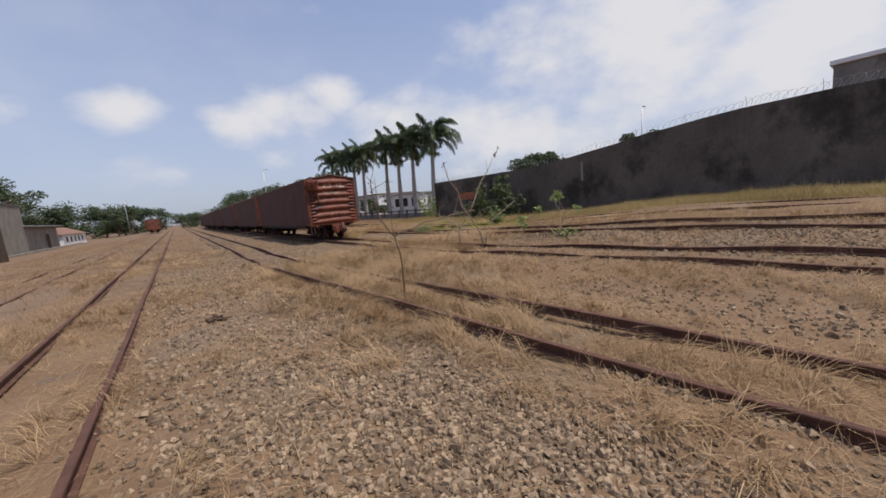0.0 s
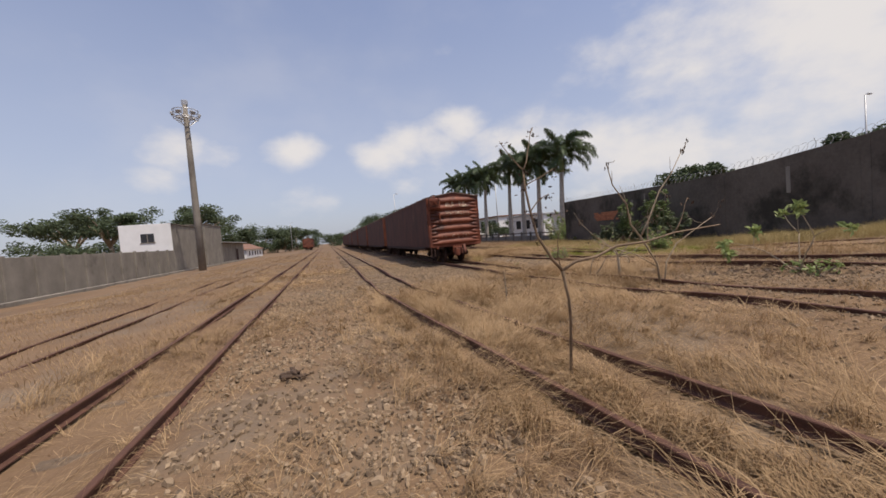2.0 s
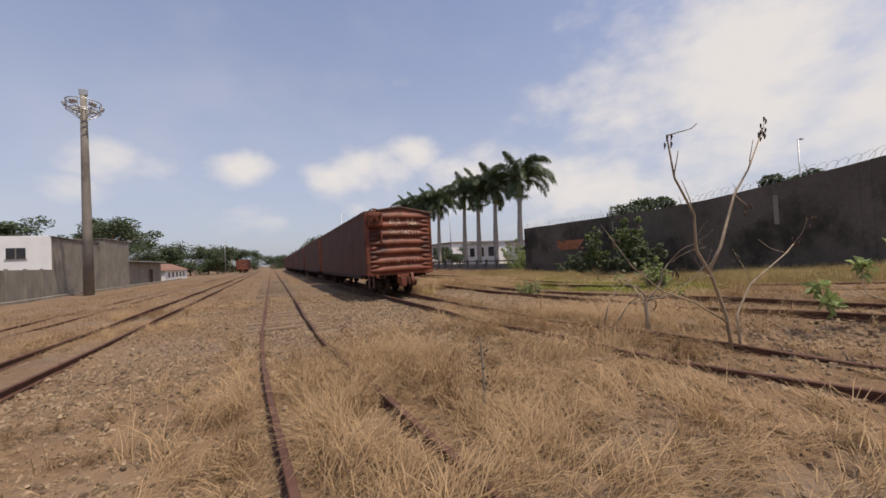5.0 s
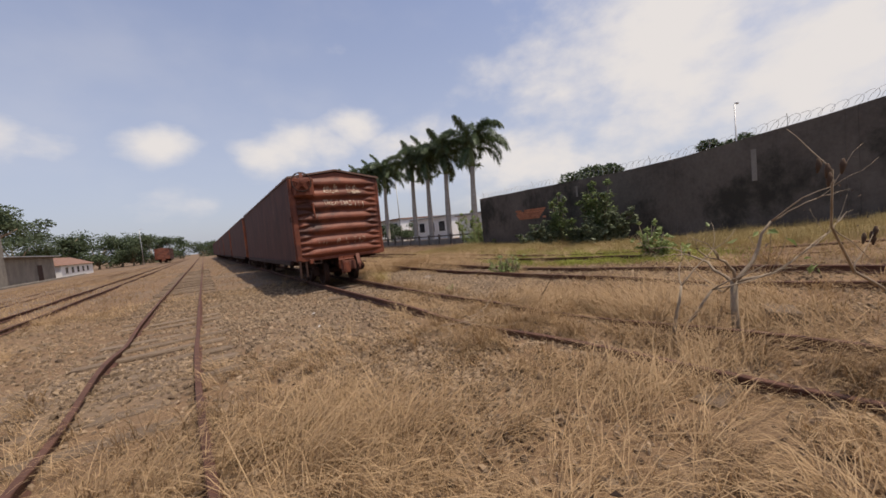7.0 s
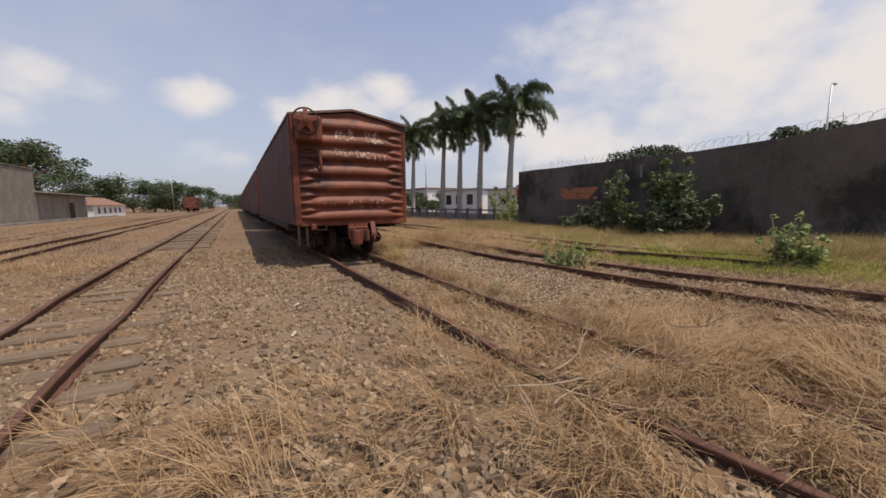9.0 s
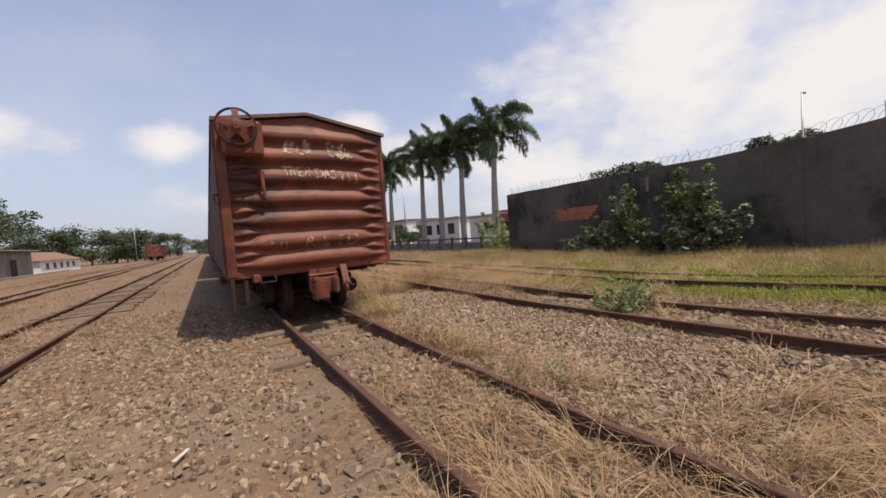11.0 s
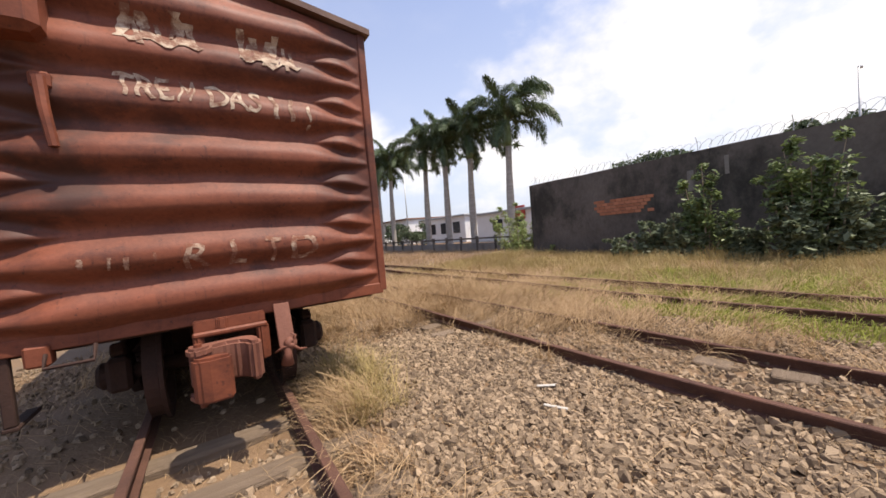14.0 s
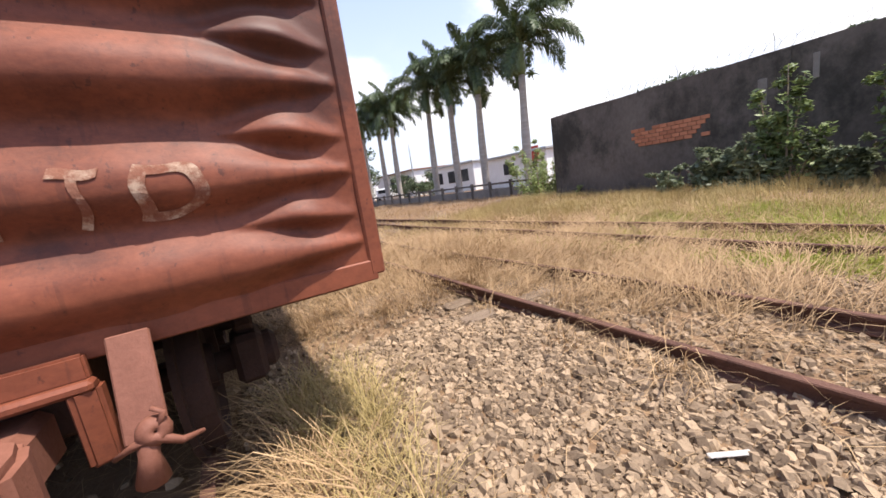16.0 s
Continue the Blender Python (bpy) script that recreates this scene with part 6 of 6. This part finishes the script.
def build_ballast():
    def weight(a, b):
        g = 1 - grass_weight(a, b)
        near = smooth_step((1.9 - np.abs(b + 6.5 + 0) / 12))
        w = np.clip(g ** 1.6, 0, 1) * (0.25 + 0.75 * smooth_step((lattice(a, b, 2.3) - 0.25) / 0.3))
        w = np.where((a > 0.8) & (a < 3.2) & (b > -6), 1.0 * g, w)
        w = np.where((a > -3.6) & (a < -0.7) & (b > -7), (0.6 + 0.35 * smooth_step((b + 5) / 3)) * g, w)
        w = w * np.where((np.abs(a - track_x("wagon", b)) < 0.95) & (b > -7.5), 0.3, 1.0) * np.where((np.abs(a) < 1.5) & (b > -0.2), 0.2, 1.0)
        w = w * np.where(b < -10, 0.5, 1.0)
        w = np.maximum(w, 1.0 * g * np.clip(1.6 * patch(a, b, -1.95, -7.6, 0.8, 2.2), 0, 1))
        w = np.maximum(w, 0.9 * g * np.clip(1.5 * patch(a, b, -5.7, -18.2, 1.3, 2.6) + 0.5 * (lattice(a, b, 0.7) - 0.5), 0, 1))
        w = np.maximum(w, 0.75 * g * ((a > track_x("wagon", b) + 0.8) & (a < track_x("right", b) - 0.7)))
        return w * near * np.where(a < -7.6, 0.35, 1.0) * np.where(a > 5.5, 0.3, 1.0)

    x, y = scatter(105000, -8.2, 6.0, -20.5, 4.5, weight)
    px, py = scatter(27000, 0.6, 3.1, -6.2, 1.5, lambda a, b: (1 - grass_weight(a, b)) ** 2 * np.where(np.abs(a + 0.08) < 0.62, 0.25, 1.0))
    x, y = np.append(x, px), np.append(y, py)
    px, py = scatter(2600, -0.52, 0.40, -7.0, -0.2, lambda a, b: 0.35 + 0.65 * lattice(a, b, 0.6))
    x, y = np.append(x, px), np.append(y, py)
    px, py = scatter(30000, -8.5, -3, -21, -13, lambda a, b: (1 - grass_weight(a, b)) * np.clip(1.3 * patch(a, b, -5.7, -18.0, 1.3, 2.6) + 0.6 * (lattice(a, b, 0.7) - 0.5), 0, 1))
    x, y = np.append(x, px), np.append(y, py)
    px, py = scatter(6000, -8.0, -4.8, -19, -2, lambda a, b: (1 - grass_weight(a, b)) * (0.35 + 0.65 * lattice(a, b, 1.1)))
    x, y = np.append(x, px), np.append(y, py)
    px, py = scatter(14000, 2.9, 6.2, -8, 1.2, lambda a, b: (0.35 + 0.65 * lattice(a, b, 0.9)) * off_rails(a, b, gap=0.07) * smooth_step((1.2 - b) / 1.2))
    x, y = np.append(x, px), np.append(y, py)
    n = len(x)
    s = RNG.uniform(0.014, 0.031, n) * np.where(RNG.random(n) < 0.12, 1.6, 1.0)
    # larger loose stones between the middle and the wagon track
    px, py = scatter(4200, -4.2, 0.9, -12.0, 1.0, lambda a, b: (1 - 0.7 * grass_weight(a, b)) * np.clip((lattice(a, b, 1.1) - 0.25) * 2.5, 0.1, 1) * np.where((np.abs(a) < 0.7) & (b > -4.5), 0.1, 1.0))
    x, y, s = np.append(x, px), np.append(y, py), np.append(s, RNG.uniform(0.024, 0.042, len(px)))
    px, py = scatter(2600, -3.0, -0.9, -9.6, -5.6, lambda a, b: np.clip(1.6 * patch(a, b, -1.85, -7.8, 0.6, 1.1), 0, 1))
    x, y, s = np.append(x, px), np.append(y, py), np.append(s, RNG.uniform(0.022, 0.044, len(px)))
    n = len(x)
    # five-sided chipped stones, narrower above
    k = 10
    turn = np.arange(5) * 2 * np.pi / 5
    ring = turn[None] + RNG.normal(0, 0.22, (n, 5))
    wide, slim = RNG.uniform(0.75, 1.15, (n, 5)), RNG.uniform(0.40, 0.88, (n, 5))
    low = np.stack([np.cos(ring) * wide, np.sin(ring) * wide, RNG.uniform(-0.75, -0.2, (n, 5))], -1)
    ring = ring + RNG.normal(0, 0.2, (n, 5))
    high = np.stack([np.cos(ring) * wide * slim, np.sin(ring) * wide * slim, RNG.uniform(0.35, 0.85, (n, 5))], -1)
    v = np.concatenate([low, high], 1)
    v = v * np.stack([RNG.uniform(0.85, 1.45, n), RNG.uniform(0.7, 1.05, n), RNG.uniform(0.7, 1.1, n)], 1)[:, None]
    quads = np.array([(m, (m + 1) % 5, 5 + (m + 1) % 5, 5 + m) for m in range(5)] + [(5, 6, 7, 8)])
    tris = np.array([(5, 8, 9)])
    a, b = RNG.uniform(0, 6.28, n), RNG.normal(0, 0.38, n)
    ca, sa, cb, sb = np.cos(a)[:, None], np.sin(a)[:, None], np.cos(b)[:, None], np.sin(b)[:, None]
    vx, vz = v[..., 0] * cb + v[..., 2] * sb, -v[..., 0] * sb + v[..., 2] * cb
    v = np.stack([vx * ca - v[..., 1] * sa, vx * sa + v[..., 1] * ca, vz], -1) * s[:, None, None]
    v += np.stack([x, y, ground_z(x, y) + s * 0.42], 1)[:, None]
    start = (np.arange(n) * k)[:, None, None]
    f, top = (quads[None] + start).reshape(-1, 4), (tris[None] + start).reshape(-1, 3)
    whole("ballast", fast_mesh("ballast", v.reshape(-1, 3), [f, top]), STONE, "loose grey-brown ballast stones on the track bed", "gravel", kind="stuff")


build_grass()
build_ballast()

# ---- sleepers: pieces of the tracks ----


def build_sleepers():
    r = random.Random(17)
    meshes = []
    for i in range(4):
        g = Geo().box((-0.98, -0.105, -0.12), (0.98, 0.105, 0.0), 0.018)
        me = g.mesh("sleeper")
        for v in me.vertices:
            v.co.z += r.uniform(-0.008, 0.008)
            v.co.y += r.uniform(-0.012, 0.012)
            v.co.x += r.uniform(-0.05, 0.05)
        me.materials.append(TIMBER)
        meshes.append(me)
    tracks = [o for o in scene.objects if o.name.split(".")[0] == "railway_track"]
    spans = {"left": (-21, 12, -0.05), "middle": (-7, 26, 0.02), "wagon": (-10, 0.5, -0.006), "right": (-8, 8, -0.005)}
    for ob, name in zip(tracks, TRACKS):
        if name not in spans:
            continue
        y0, y1, up = spans[name]
        y = y0
        while y < y1:
            x = float(track_x(name, y))
            s = part("sleeper", meshes[r.randrange(4)], TIMBER, ob)
            lift = up + r.uniform(-0.035, 0.012) + (0.03 if name == "middle" and y > 3 else -0.02 if name == "middle" else 0)
            s.matrix_basis = pose(x + r.uniform(-0.06, 0.06), y, float(rise(x, y)) + lift, r.uniform(-1, 1), r.uniform(-0.6, 0.6), r.uniform(-2, 2))
            y += 0.62 + r.uniform(-0.05, 0.05)


build_sleepers()
